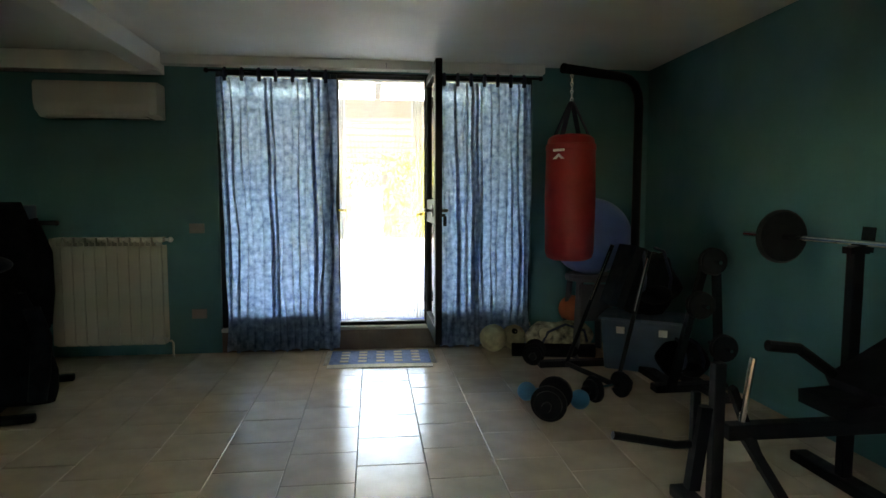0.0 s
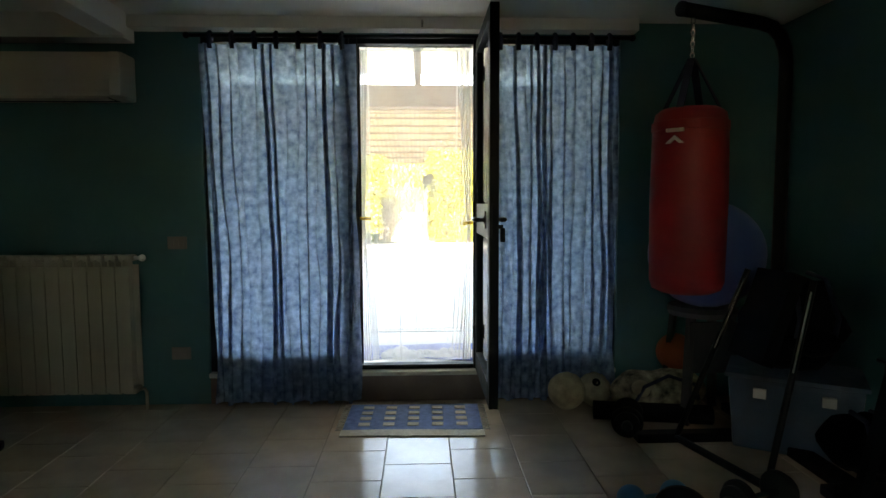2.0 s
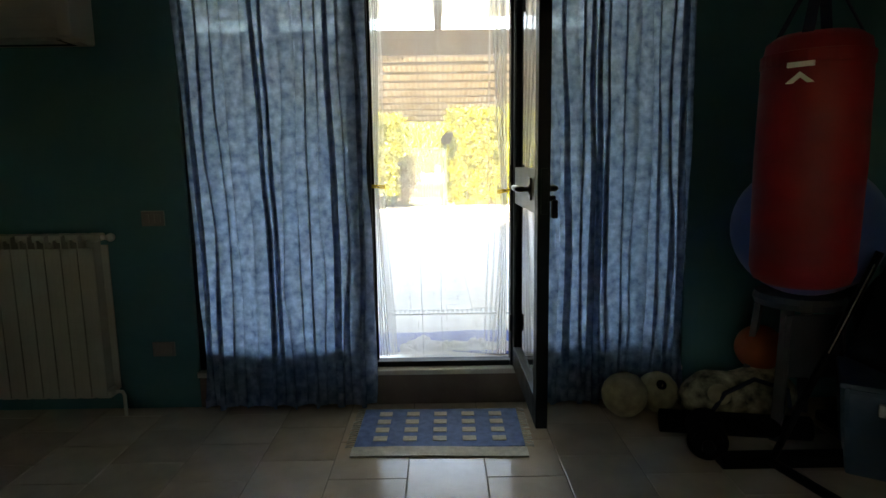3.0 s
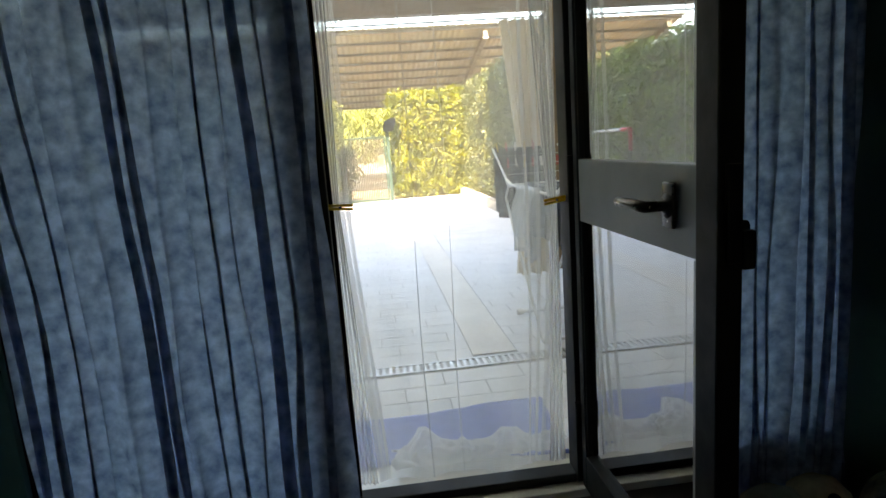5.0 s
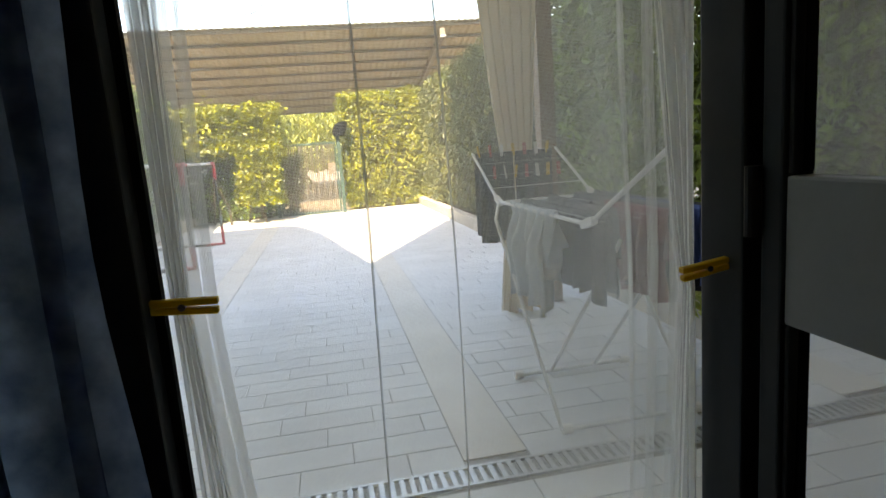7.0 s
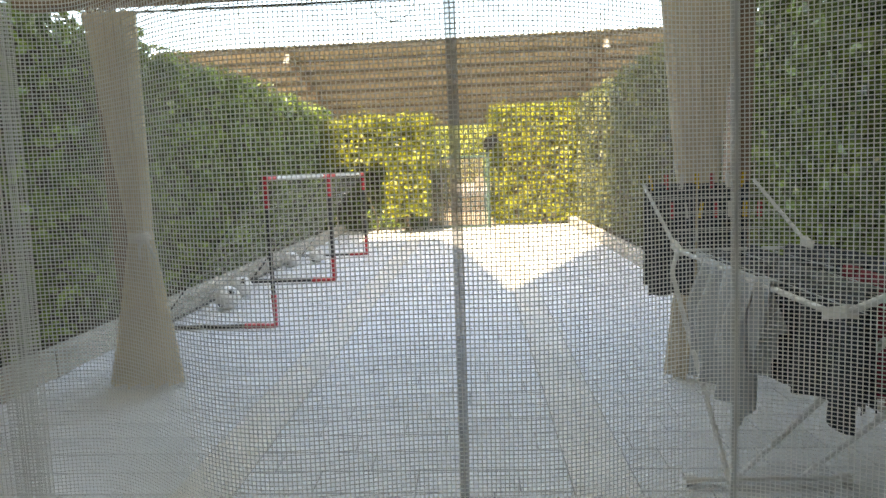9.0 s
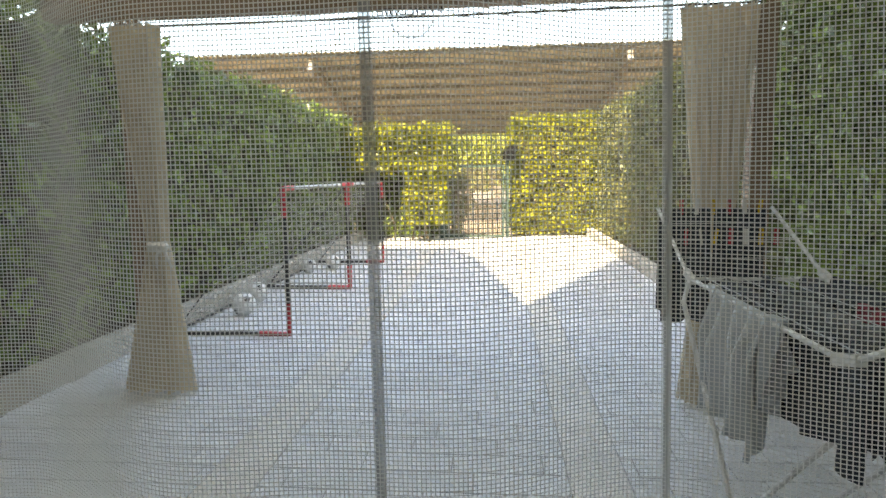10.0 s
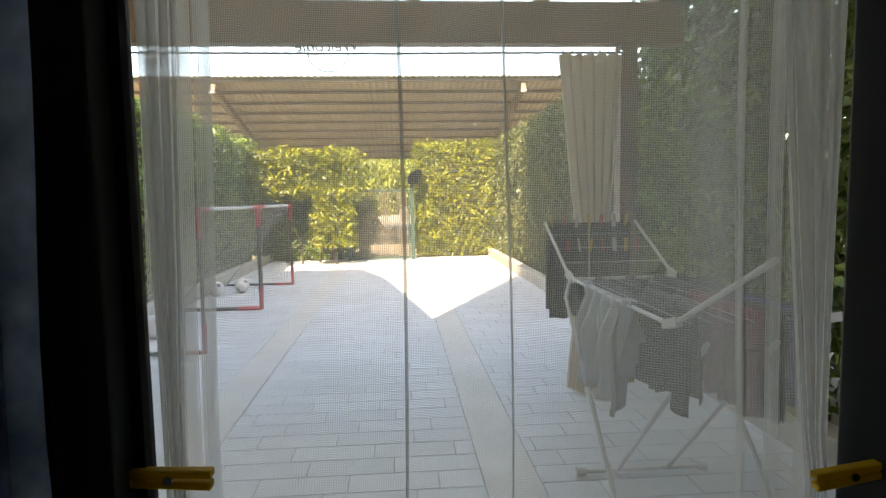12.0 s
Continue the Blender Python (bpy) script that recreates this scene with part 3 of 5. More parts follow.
for i in range(5):
    for j in range(4):
        o = new("square", sq)
        o.parent, o.location = rug, ((i - 2) * 0.142, (j - 1.5) * 0.092, 0.0115)
part("border", sheet(B(), lambda u, v: Vector(((u - 0.5) * (RW + 0.01), -RD / 2 - 0.004 - v * 0.085 + 0.006 * math.sin(u * 5), 0.010 - 0.002 * v)), 20, 2, 0.006), RUGCREAM, rug, "grey cream folded border")
for s in (-1, 1):
    b = B()
    for i in range(19):
        y = (i / 18 - 0.5) * RD
        tube(b, [(s * RW / 2, y, 0.008), (s * (RW / 2 + 0.02), y + random.uniform(-0.006, 0.006), 0.008), (s * (RW / 2 + 0.042), y + random.uniform(-0.012, 0.012), 0.004)], 0.0035, 5)
    part("fringe", b, RUGCREAM, rug)

# ---- room: gym corner ----
stand = thing("punching_bag_stand", "black bent steel punching bag stand", "bag stand", (2.30, 4.38, 0.0))
part("pole", tube(B(), [(0, 0, 0.03), (0, 0, 2.01), (-0.012, -0.004, 2.08), (-0.045, -0.014, 2.145), (-0.10, -0.035, 2.182), (-0.18, -0.062, 2.195), (-0.67, -0.265, 2.195)], 0.033, 14), BLACKMETAL, stand, smooth=True)
part("end_cap", tube(B(), [(-0.67, -0.265, 2.195), (-0.685, -0.271, 2.195)], 0.036, 14), RUBBER, stand)
part("foot", box(B(), -0.05, 0.05, -0.65, 0.45, 0.0, 0.05, 0.01), BLACKMETAL, stand)
part("foot", box(B(), -0.75, -0.06, -0.04, 0.04, 0.0, 0.05, 0.01), BLACKMETAL, stand)
bag = thing("punching_bag", "red vinyl punching bag hanging from its stand", "punching bag", (1.69, 4.135, 0.85))
bagskin = part("body", lathe(B(), [(0.01, 0.0), (0.12, 0.002), (0.158, 0.02), (0.172, 0.06), (0.178, 0.45), (0.172, 0.80), (0.16, 0.862), (0.13, 0.885), (0.01, 0.89)], 36), REDVINYL, bag, smooth=True)
part("top_band", lathe(B(), [(0.17, 0.775), (0.1765, 0.78), (0.1755, 0.82), (0.168, 0.822)], 36), REDVINYL, bagskin, "stitched red top band")
for k in range(4):
    a = math.pi / 4 + k * math.pi / 2
    part("strap", bar(B(), (0.145 * math.cos(a), 0.145 * math.sin(a), 0.855), (0.012 * math.cos(a), 0.012 * math.sin(a), 1.12), 0.035, 0.006), NAVY, bag, "black webbing strap")
b = B()
for i in range(7):
    m4 = pose(0, 0, 1.135 + i * 0.027, 90, 0, 90 * (i % 2))
    tube(b, [m4 @ Vector((0.009 * math.cos(t), 0.017 * math.sin(t), 0)) for t in [k * math.pi / 6 for k in range(13)]], 0.003, 6, False)
part("chain", b, CHROME, bag, "steel chain")
er = pose(-0.128, -0.124, 0.752, 90, 0, -46)
def emblem(pts, z0, z1):
    b = B()
    lo = [b.verts.new(er @ Vector((x, y, z0))) for x, y in pts]
    hi = [b.verts.new(er @ Vector((x, y, z1))) for x, y in pts]
    b.faces.new(lo), b.faces.new(hi[::-1])
    for i in range(len(pts)):
        b.faces.new((lo[i], hi[i], hi[(i + 1) % len(pts)], lo[(i + 1) % len(pts)]))
    return b
part("emblem_bar", emblem([(-0.04, 0.012), (0.04, 0.012), (0.04, 0.028), (-0.04, 0.028)], -0.008, 0.006), WHITEPRINT, bagskin, "white printed bar")
part("emblem_chevron", emblem([(-0.042, -0.04), (-0.022, -0.04), (0.0, -0.022), (0.022, -0.04), (0.042, -0.04), (0.0, -0.004)], -0.008, 0.006), WHITEPRINT, bagskin, "white printed chevron")

solo("gym_ball", ball(B(), (2.08, 4.74, 0.985), 0.325, 0.97, 40), BLUEBALL, "large blue inflated gym ball on a stool", "exercise ball", smooth=True)
stool = thing("stool", "grey plastic stool under the gym ball", "stool", (2.08, 4.76, 0.0))
part("seat", lathe(B(), [(0.12, 0.62), (0.19, 0.62), (0.2, 0.65), (0.19, 0.675), (0.13, 0.675)], 24), STOOLGREY, stool)
for sx in (-1, 1):
    for sy in (-1, 1):
        part("leg", bar(B(), (sx * 0.16, sy * 0.16, 0), (sx * 0.12, sy * 0.12, 0.63), 0.05, 0.03), STOOLGREY, stool)
part("shelf_panel", box(B(), -0.14, 0.14, -0.15, -0.13, 0.30, 0.60, 0.006), STOOLGREY, stool)
solo("basketball", ball(B(), (2.0, 4.93, 0.345), 0.118, 1, 28), ORANGE, "orange rubber ball resting on a bag", "ball", smooth=True)
for x, y, r, l in ((1.30, 4.90, 0.115, "scuffed cream leather ball on the floor"), (1.49, 4.955, 0.105, "cream leather ball with a dark ring on the floor")):
    t = thing("leather_ball", l, "ball", (x, y, r))
    part("skin", ball(B(), (0, 0, 0), r, 1, 26, 0.05), CREAMBALL, t, smooth=True)
    if r < 0.11:
        part("patch", lathe(B(), [(0.022, 0), (0.026, 0.004), (0.012, 0.007), (0.010, 0.001)], 16, Matrix.Rotation(math.radians(55), 4, "X") @ Matrix.Translation((-0.01, 0.01, r - 0.003))), RUBBER, t, "dark ring")
sack = thing("kit_bag", "mottled olive cloth kit bag lying on the floor", "bag", (1.86, 4.85, 0.0), 5)
def sackf(u, v):
    a = 2 * math.pi * v
    r = 0.13 * (1 - abs(2 * u - 1) ** 5 * 0.85) * (1 + 0.16 * noise.noise(Vector((u * 5, math.cos(a) * 1.6, math.sin(a) * 1.6))))
    return Vector(((u - 0.5) * 0.62, r * math.cos(a), max(0.0, 0.125 + r * math.sin(a))))
part("body", sheet(B(), sackf, 26, 22), CAMO, sack, smooth=True)
part("strap", tube(B(), [(-0.2, -0.12, 0.1), (-0.16, -0.15, 0.2), (0, -0.13, 0.255), (0.16, -0.15, 0.2), (0.2, -0.12, 0.1)], 0.011, 8), NAVY, sack)
part("patch", ball(B(), (-0.16, -0.09, 0.17), 0.06, 0.9, 16), CREAMBALL, sack, "pale cream cloth patch", True)
pad = solo("yoga_mat", tube(B(), [(1.42, 4.72, 0.055), (2.08, 4.60, 0.055)], 0.055, 18), BLACKCLOTH, "rolled black exercise mat on the floor", "mat", smooth=True)


def dumbbell(at, length, head, rz, m, label, hexed=False, grip=CHROME, tilt=0):
    d = thing("dumbbell", label, "dumbbell", at, 0, "dumbbells")
    d.matrix_basis = pose(*at, 0, tilt, rz)
    part("grip", tube(B(), [(-length / 2, 0, 0), (length / 2, 0, 0)], 0.014, 12), grip, d)
    for s in (-1, 1):
        mm = Matrix.Translation((s * length / 2, 0, 0)) @ Matrix.Rotation(math.pi / 2, 4, "Y")
        if hexed:
            for k, rr in enumerate((1.0, 0.78)):
                part("plate", lathe(B(), [(0.015, -0.014), (head * rr * 0.93, -0.014), (head * rr, -0.009), (head * rr, 0.009), (head * rr * 0.93, 0.014), (0.015, 0.014)], 32, Matrix.Translation((s * k * 0.03, 0, 0)) @ mm), m, d)
            part("collar", lathe(B(), [(0.01, -0.02), (0.026, -0.02), (0.03, 0), (0.026, 0.02), (0.01, 0.02)], 12, Matrix.Translation((s * 0.065, 0, 0)) @ mm), IRON, d, "dark screw collar")
        else:
            part("weight", ball(B(), (s * length / 2, 0, 0), head, 1, 20), m, d, smooth=True)
    return d
dumbbell((1.34, 3.36, 0.105), 0.20, 0.105, 62, IRON, "black cast iron plate dumbbell on the floor", True)
dumbbell((1.78, 3.60, 0.085), 0.22, 0.085, 20, IRON, "black plate dumbbell with chromed grip on the floor", True)
dumbbell((1.36, 3.66, 0.06), 0.20, 0.06, 10, CYAN, "blue neoprene round-headed dumbbell", grip=CYAN)
dumbbell((1.47, 3.52, 0.06), 0.20, 0.06, -42, CYAN, "blue neoprene round-headed dumbbell", grip=CYAN)
dumbbell((1.55, 4.51, 0.085), 0.16, 0.085, 70, RUBBER, "small black rubber dumbbell with chromed ends", True)

crate = thing("storage_box", "grey blue plastic storage box with a lid", "storage box", (2.36, 4.30, 0.0), -32)
b = B()
box(b, -0.30, 0.30, -0.20, 0.20, 0.0, 0.38, 0.02)
for v in b.verts:
    v.co.x *= 0.9 + 0.1 * v.co.z / 0.38
    v.co.y *= 0.9 + 0.1 * v.co.z / 0.38
part("tub", b, PLASTIC, crate)
part("rim", box(B(), -0.315, 0.315, -0.215, 0.215, 0.381, 0.405, 0.008), PLASTIC, crate, "paler raised rim")
for x in (-0.15, 0.15):
    part("latch", box(B(), x - 0.03, x + 0.03, -0.228, -0.206, 0.29, 0.34, 0.005), WHITEPRINT, crate, "pale latch")
def lump(name, at, sx, sy, sz, seed, label, cat, m=BLACKCLOTH):
    g = thing(name, label, cat, at)
    b = ball(B(), (0, 0, 0), 1.0, 1, 26)
    for v in b.verts:
        k = 1 + 0.22 * noise.noise(v.co * 1.8 + Vector((seed, 0, 0))) + 0.06 * noise.noise(v.co * 6)
        v.co = Vector((v.co.x * sx * k, v.co.y * sy * k, max(0, (v.co.z * k + 0.9)) * sz * 0.53))
    part("body", b, m, g, smooth=True)
    for x in (-0.4, 0.4):
        part("strap", tube(B(), [(x * sx, -sy * 0.95, sz * 0.3), (x * sx, -sy * 1.12, sz * 0.6), (x * sx * 0.8, -sy * 0.7, sz * 0.98), (x * sx * 0.7, 0, sz * 1.02)], 0.012, 8), NAVY, g, smooth=True)
    part("pocket", ball(B(), (0, -sy * 0.85, sz * 0.35), sx * 0.5, 0.6, 16), m, g, smooth=True)
lump("backpack", (2.38, 4.36, 0.405), 0.25, 0.19, 0.50, 2, "black backpack on the storage box", "backpack")
lump("sports_bag", (2.5, 4.0, 0.0), 0.17, 0.16, 0.28, 7, "black sports bag on the floor by the wall", "bag")

sit = thing("folding_bench", "folded black sit-up bench leaning on the box", "exercise bench", (2.02, 4.0, 0.0), 0)
for p, q in (((-0.26, 0.35, 0.03), (0.04, 0.24, 0.95)), ((-0.10, -0.22, 0.03), (0.20, -0.03, 0.92))):
    part("side_bar", tube(B(), [p, q], 0.015, 10), BLACKMETAL, sit)
    # highlight on the upper bar, built as a thin chromed strip
    part("highlight_strip", bar(B(), Vector(p).lerp(Vector(q), 0.55) + Vector((-0.012, -0.018, 0)), Vector(p).lerp(Vector(q), 0.95) + Vector((-0.012, -0.018, 0)), 0.008, 0.006), CHROME, sit, "chromed strip standing for the bar's highlight")
part("pad", bar(B(), (-0.02, 0.10, 0.52), (0.13, 0.11, 0.95), 0.30, 0.06, (1, 0, 0)), VINYLBLACK, sit, "black vinyl pad")
part("cross_bar", tube(B(), [(-0.26, 0.35, 0.03), (-0.10, -0.22, 0.03)], 0.02, 10), BLACKMETAL, sit)

rack = thing("dumbbell_tower", "black steel dumbbell stand with loaded pegs", "dumbbell rack", (2.50, 3.72, 0.0))
part("base", box(B(), -0.35, 0.16, -0.05, 0.05, 0.0, 0.05, 0.01), BLACKMETAL, rack)
part("base", box(B(), -0.05, 0.05, -0.30, 0.30, 0.003, 0.048, 0.01), BLACKMETAL, rack)
part("front_post", bar(B(), (-0.28, -0.1, 0.04), (0.0, 0.0, 0.92), 0.045, 0.045, (0, 1, 0)), BLACKMETAL, rack)
part("rear_post", bar(B(), (0.12, 0.0, 0.04), (0.06, 0.0, 0.95), 0.045, 0.045, (0, 1, 0)), BLACKMETAL, rack)
for x, y, z in ((0.0, 0.0, 0.88), (-0.1, -0.04, 0.60), (0.1, 0.0, 0.30)):
    pg_ = part("peg", tube(B(), [(x, y + 0.1, z), (x, y - 0.16, z)], 0.012, 10), CHROME, rack)
    for k in range(2):
        part("plate", lathe(B(), [(0.013, -0.015), (0.085, -0.015), (0.092, 0), (0.085, 0.015), (0.013, 0.015)], 24, Matrix.Translation((x, y - 0.05 - 0.035 * k, z)) @ Matrix.Rotation(math.pi / 2, 4, "X")), IRON, pg_)

bench = thing("weight_bench", "black weight bench with leg developer and bar uprights", "weight bench", (2.05, 2.1, 0.0))
part("main_beam", box(B(), -0.42, 0.5, -0.03, 0.03, 0.36, 0.42, 0.006), BLACKMETAL, bench)
part("front_post", box(B(), -0.48, -0.435, -0.022, 0.022, 0.0, 0.66, 0.005), BLACKMETAL, bench)
part("front_foot", box(B(), -0.49, -0.41, -0.28, 0.28, 0.0, 0.05, 0.01), BLACKMETAL, bench)
part("leg_arm", bar(bar(B(), (-0.52, -0.02, 0.50), (-0.56, -0.02, 0.18), 0.045, 0.045, (0, 1, 0)), (-0.40, 0.0, 0.56), (-0.22, 0.05, 0.2), 0.03, 0.03, (0, 1, 0)), BLACKMETAL, bench)
part("chrome_tube", tube(B(), [(-0.36, -0.01, 0.43), (-0.33, -0.02, 0.68)], 0.013, 10), CHROME, bench, "chromed adjusting tube")
part("leg_bar", tube(B(), [(-0.87, 0.0, 0.395), (-0.62, 0.0, 0.345), (-0.5, 0, 0.345)], 0.016, 10), BLACKMETAL, bench, "black leg bar")
part("grip", tube(B(), [(-0.26, 0.0, 0.72), (-0.13, 0.0, 0.705), (0.02, 0, 0.60)], 0.022, 10), RUBBER, bench, "black foam grip")
part("second_post", box(B(), -0.56, -0.53, -0.015, 0.015, 0.25, 0.55, 0.004), BLACKMETAL, bench)
part("diagonal_brace", bar(B(), (-0.36, 0, 0.40), (-0.20, -0.12, 0.08), 0.035, 0.035, (0, 1, 0)), BLACKMETAL, bench)
part("seat", bar(B(), (-0.02, 0, 0.475), (0.16, 0, 0.485), 0.26, 0.055, (0, 0, 1)), VINYLBLACK, bench)
part("backrest", bar(B(), (0.12, 0, 0.52), (0.62, 0, 0.80), 0.28, 0.07, (0, 0, 1)), VINYLBLACK, bench)
for y in (-0.265, 0.265):
    part("upright", box(B(), 0.30, 0.35, y - 0.025, y + 0.025, 0.0, 1.08, 0.006), BLACKMETAL, bench)
    part("hook", bar(bar(B(), (0.28, y, 1.06), (0.37, y, 1.06), 0.05, 0.03), (0.375, y, 1.05), (0.385, y, 1.16), 0.05, 0.02, (0, 1, 0)), BLACKMETAL, bench)
part("rear_foot", box(B(), 0.28, 0.37, -0.55, 0.55, 0.0, 0.05, 0.01), BLACKMETAL, bench)
bb = thing("barbell", "chromed barbell with black plates resting on the bench uprights", "barbell", (2.375, 2.1, 1.092))
bbar = part("bar", tube(B(), [(0, -1.04, 0), (0, 1.04, 0)], 0.014, 12), CHROME, bb)
for s in (-1, 1):
    part("plate", lathe(B(), [(0.014, -0.02), (0.128, -0.02), (0.138, -0.008), (0.138, 0.008), (0.128, 0.02), (0.014, 0.02)], 36, Matrix.Translation((0, s * 0.74, 0)) @ Matrix.Rotation(math.pi / 2, 4, "X")), IRON, bbar, "black cast plate")
    part("collar", tube(B(), [(0, s * 0.765, 0), (0, s * 0.805, 0)], 0.03, 14), CHROME, bbar)


# ---- garden: ground and patio ----
PX0, PX1, PY0, PY1 = -2.42, 2.14, 5.40, 17.4
b = B()
for x0, x1, y0, y1 in ((-600, 600, PY1, 900), (-600, PX0 - 0.3, 5.4, PY1), (PX1 + 0.3, 600, 5.4, PY1), (-600, -3.6, -600, 5.4), (3.02, 600, -600, 5.4), (-3.6, 3.02, -600, -2.0)):
    vs = [b.verts.new((x, y, 0.15)) for x, y in ((x0, y0), (x1, y0), (x1, y1), (x0, y1))]
    b.faces.new(vs)
solo("ground", b, EARTH, "dry earth and stubble round the garden", "ground", kind="structure")
patio = solo("pavement", box(B(), PX0 - 0.3, PX1 + 0.3, PY0, PY1 + 0.3, -0.1, PZ - 0.005), JOINT, "pale grey paved patio with thin joints", "patio", kind="structure")
solo("paved_band", box(B(), 0.60, 0.845, 6.44, PY1, PZ - 0.02, PZ + 0.001, 0.002), BAND, "smooth pale stone band in the paving", "paving", kind="structure")
solo("paved_band", box(B(), -0.95, -0.705, 6.44, PY1, PZ - 0.02, PZ + 0.001, 0.002), BAND, "smooth pale stone band in the paving", "paving", kind="structure")


def kerb(x0, x1, label):
    k = thing("kerb", label, "kerb", (0, 0, 0), kind="structure")
    y = 5.45
    while y < 17.2:
        part("kerbstone", box(B(), x0, x1, y, min(y + 0.995, 17.3), 0.1, PZ + 0.16, 0.012), KERB, k)
        y += 1.0
kerb(PX0 - 0.13, PX0, "concrete kerb under the hedge")
kerb(PX1, PX1 + 0.13, "concrete kerb under the hedge")

drain = thing("drain_channel", "galvanised slotted drain channel across the patio", "drain", (0, 6.33, PZ))
for y in (-0.055, 0.055):
    part("rail", box(B(), PX0 + 0.02, PX1 - 0.02, y - 0.008, y + 0.008, -0.02, 0.005, 0.002), STEELGRATE, drain)
part("trough", box(B(), PX0 + 0.02, PX1 - 0.02, -0.046, 0.046, -0.05, -0.0035), JOINT, drain)
gb = mesh_of("grate_bar", box(B(), -0.009, 0.009, -0.0465, 0.0465, -0.003, 0.004), STEELGRATE)
n = int((PX1 - PX0 - 0.06) / 0.036)
for i in range(n):
    o = new("grate_bar", gb)
    o.parent, o.location = drain, (PX0 + 0.04 + i * 0.036, 0, 0)


# ---- garden: hedges ----
def leaves(name, parent, boxes, per, size, material, seed, edge=0.14, lumpy=1.4):
    """Small folded leaves over the faces of boxes (x0, x1, y0, y1, z0, z1), denser near the faces."""
    r = np.random.RandomState(seed)
    V, F = [], []
    for x0, x1, y0, y1, z0, z1, faces in boxes:
        lo, hi = np.array((x0, y0, z0)), np.array((x1, y1, z1))
        for ax, sgn in faces:
            o = [a for a in range(3) if a != ax]
            area = (hi[o[0]] - lo[o[0]]) * (hi[o[1]] - lo[o[1]])
            k = int(area * per)
            p = lo + r.rand(k, 3) * (hi - lo)
            d = np.abs(r.normal(0, edge, k)) - 0.03
            lump_n = np.array([noise.noise(Vector(q) * 1.3 + Vector((seed, 0, 0))) * 0.13 + noise.noise(Vector(q) * 4.0) * 0.07 for q in p]) * lumpy
            p[:, ax] = (hi[ax] if sgn > 0 else lo[ax]) - sgn * (d - lump_n)
            nrm = np.zeros((k, 3))
            nrm[:, ax] = sgn
            nrm += r.normal(0, 0.55, (k, 3)) + np.array((0, 0, 0.35))
            nrm /= np.linalg.norm(nrm, axis=1)[:, None]
            t = np.cross(nrm, r.normal(0, 1, (k, 3)))
            t /= np.linalg.norm(t, axis=1)[:, None]
            s = np.cross(nrm, t)
            L = size * r.uniform(0.6, 1.25, k)[:, None]
            q = [p - t * L * 0.5, p + s * L * 0.22 + nrm * L * 0.08, p + t * L * 0.55 - nrm * L * 0.12, p - s * L * 0.22 + nrm * L * 0.08]
            base = len(V)
            V.extend(np.stack(q, 1).reshape(-1, 3).tolist())
            F.extend([(base + 4 * i, base + 4 * i + 1, base + 4 * i + 2) for i in range(k)])
            F.extend([(base + 4 * i, base + 4 * i + 2, base + 4 * i + 3) for i in range(k)])
    ob = raw(name, V, F, material, parent)
    return tagged(ob, kind="stuff")


def hedge(name, label, boxes, per, size, material, seed, inset=0.16, lumpy=1.4, core=True):
    h = thing(name, label, "hedge", ((boxes[0][0] + boxes[0][1]) / 2, boxes[0][2], 0.15))
    inv = Matrix.Translation(-h.matrix_basis.translation)
    f = leaves("foliage", h, boxes, per, size, material, seed, lumpy=lumpy)
    f.data.transform(inv)
    b = B()
    for x0, x1, y0, y1, z0, z1, _ in boxes if core else ():
        g = B()
        box(g, x0 + inset, x1 - inset, y0 + inset, y1 - inset, 0.15 if z0 < 0.5 else z0, z1 - inset)
        bmesh.ops.subdivide_edges(g, edges=g.edges[:], cuts=7, use_grid_fill=True)
        me = bpy.data.meshes.new("tmp")
        for v in g.verts:
            v.co += 0.12 * noise.noise_vector(v.co * 2.0)
            v.co.z = max(v.co.z, 0.14)
        g.to_mesh(me)
        g.free()
        b.from_mesh(me)
        bpy.data.meshes.remove(me)
    if core:
        o = part("inner_wood", b, TWIG, h, "dark inner branches")
        o.data.transform(inv)
    else:
        b.free()
    b = B()
    r = random.Random(seed)
    for x0, x1, y0, y1, z0, z1, _ in boxes:
        for i in range(int(max(y1 - y0, x1 - x0) / 0.5)):
            x, y = r.uniform(x0 + 0.1, x1 - 0.1), r.uniform(y0 + 0.1, y1 - 0.1)
            tube(b, [(x, y, 0.14), (x + r.uniform(-0.1, 0.1), y + r.uniform(-0.1, 0.1), 0.5), (x + r.uniform(-0.2, 0.2), y + r.uniform(-0.2, 0.2), 1.1)], [0.025, 0.02, 0.01], 6)
    o = tagged(part("stem_growth", b, TWIG, h, "thin woody stems"), kind="stuff")
    o.data.transform(inv)
    return h


hedge("hedge", "tall dark green clipped hedge along the patio", [(-3.6, -2.62, 5.6, 17.2, 0.36, 2.62, [(0, 1), (2, 1), (1, -1)])], 430, 0.130, LEAFDARK, 1)
hedge("hedge", "dark green clipped hedge beside the patio", [(2.32, 3.3, 9.4, 17.3, 0.36, 2.66, [(0, -1), (2, 1), (1, -1)])], 800, 0.085, LEAFOLIVE, 2)
hedge("hedge", "tall loose dark green hedge near the house", [(2.34, 3.5, 5.5, 9.6, 0.36, 3.5, [(0, -1), (0, 1), (2, 1), (1, 1)])], 1250, 0.11, LEAFDARK, 3, core=False)
hedge("hedge", "sunlit yellow green laurel hedge beside the gate", [(0.62, 2.5, 17.15, 18.1, 0.25, 2.62, [(1, -1), (2, 1), (0, -1)])], 1150, 0.09, LEAF, 4)
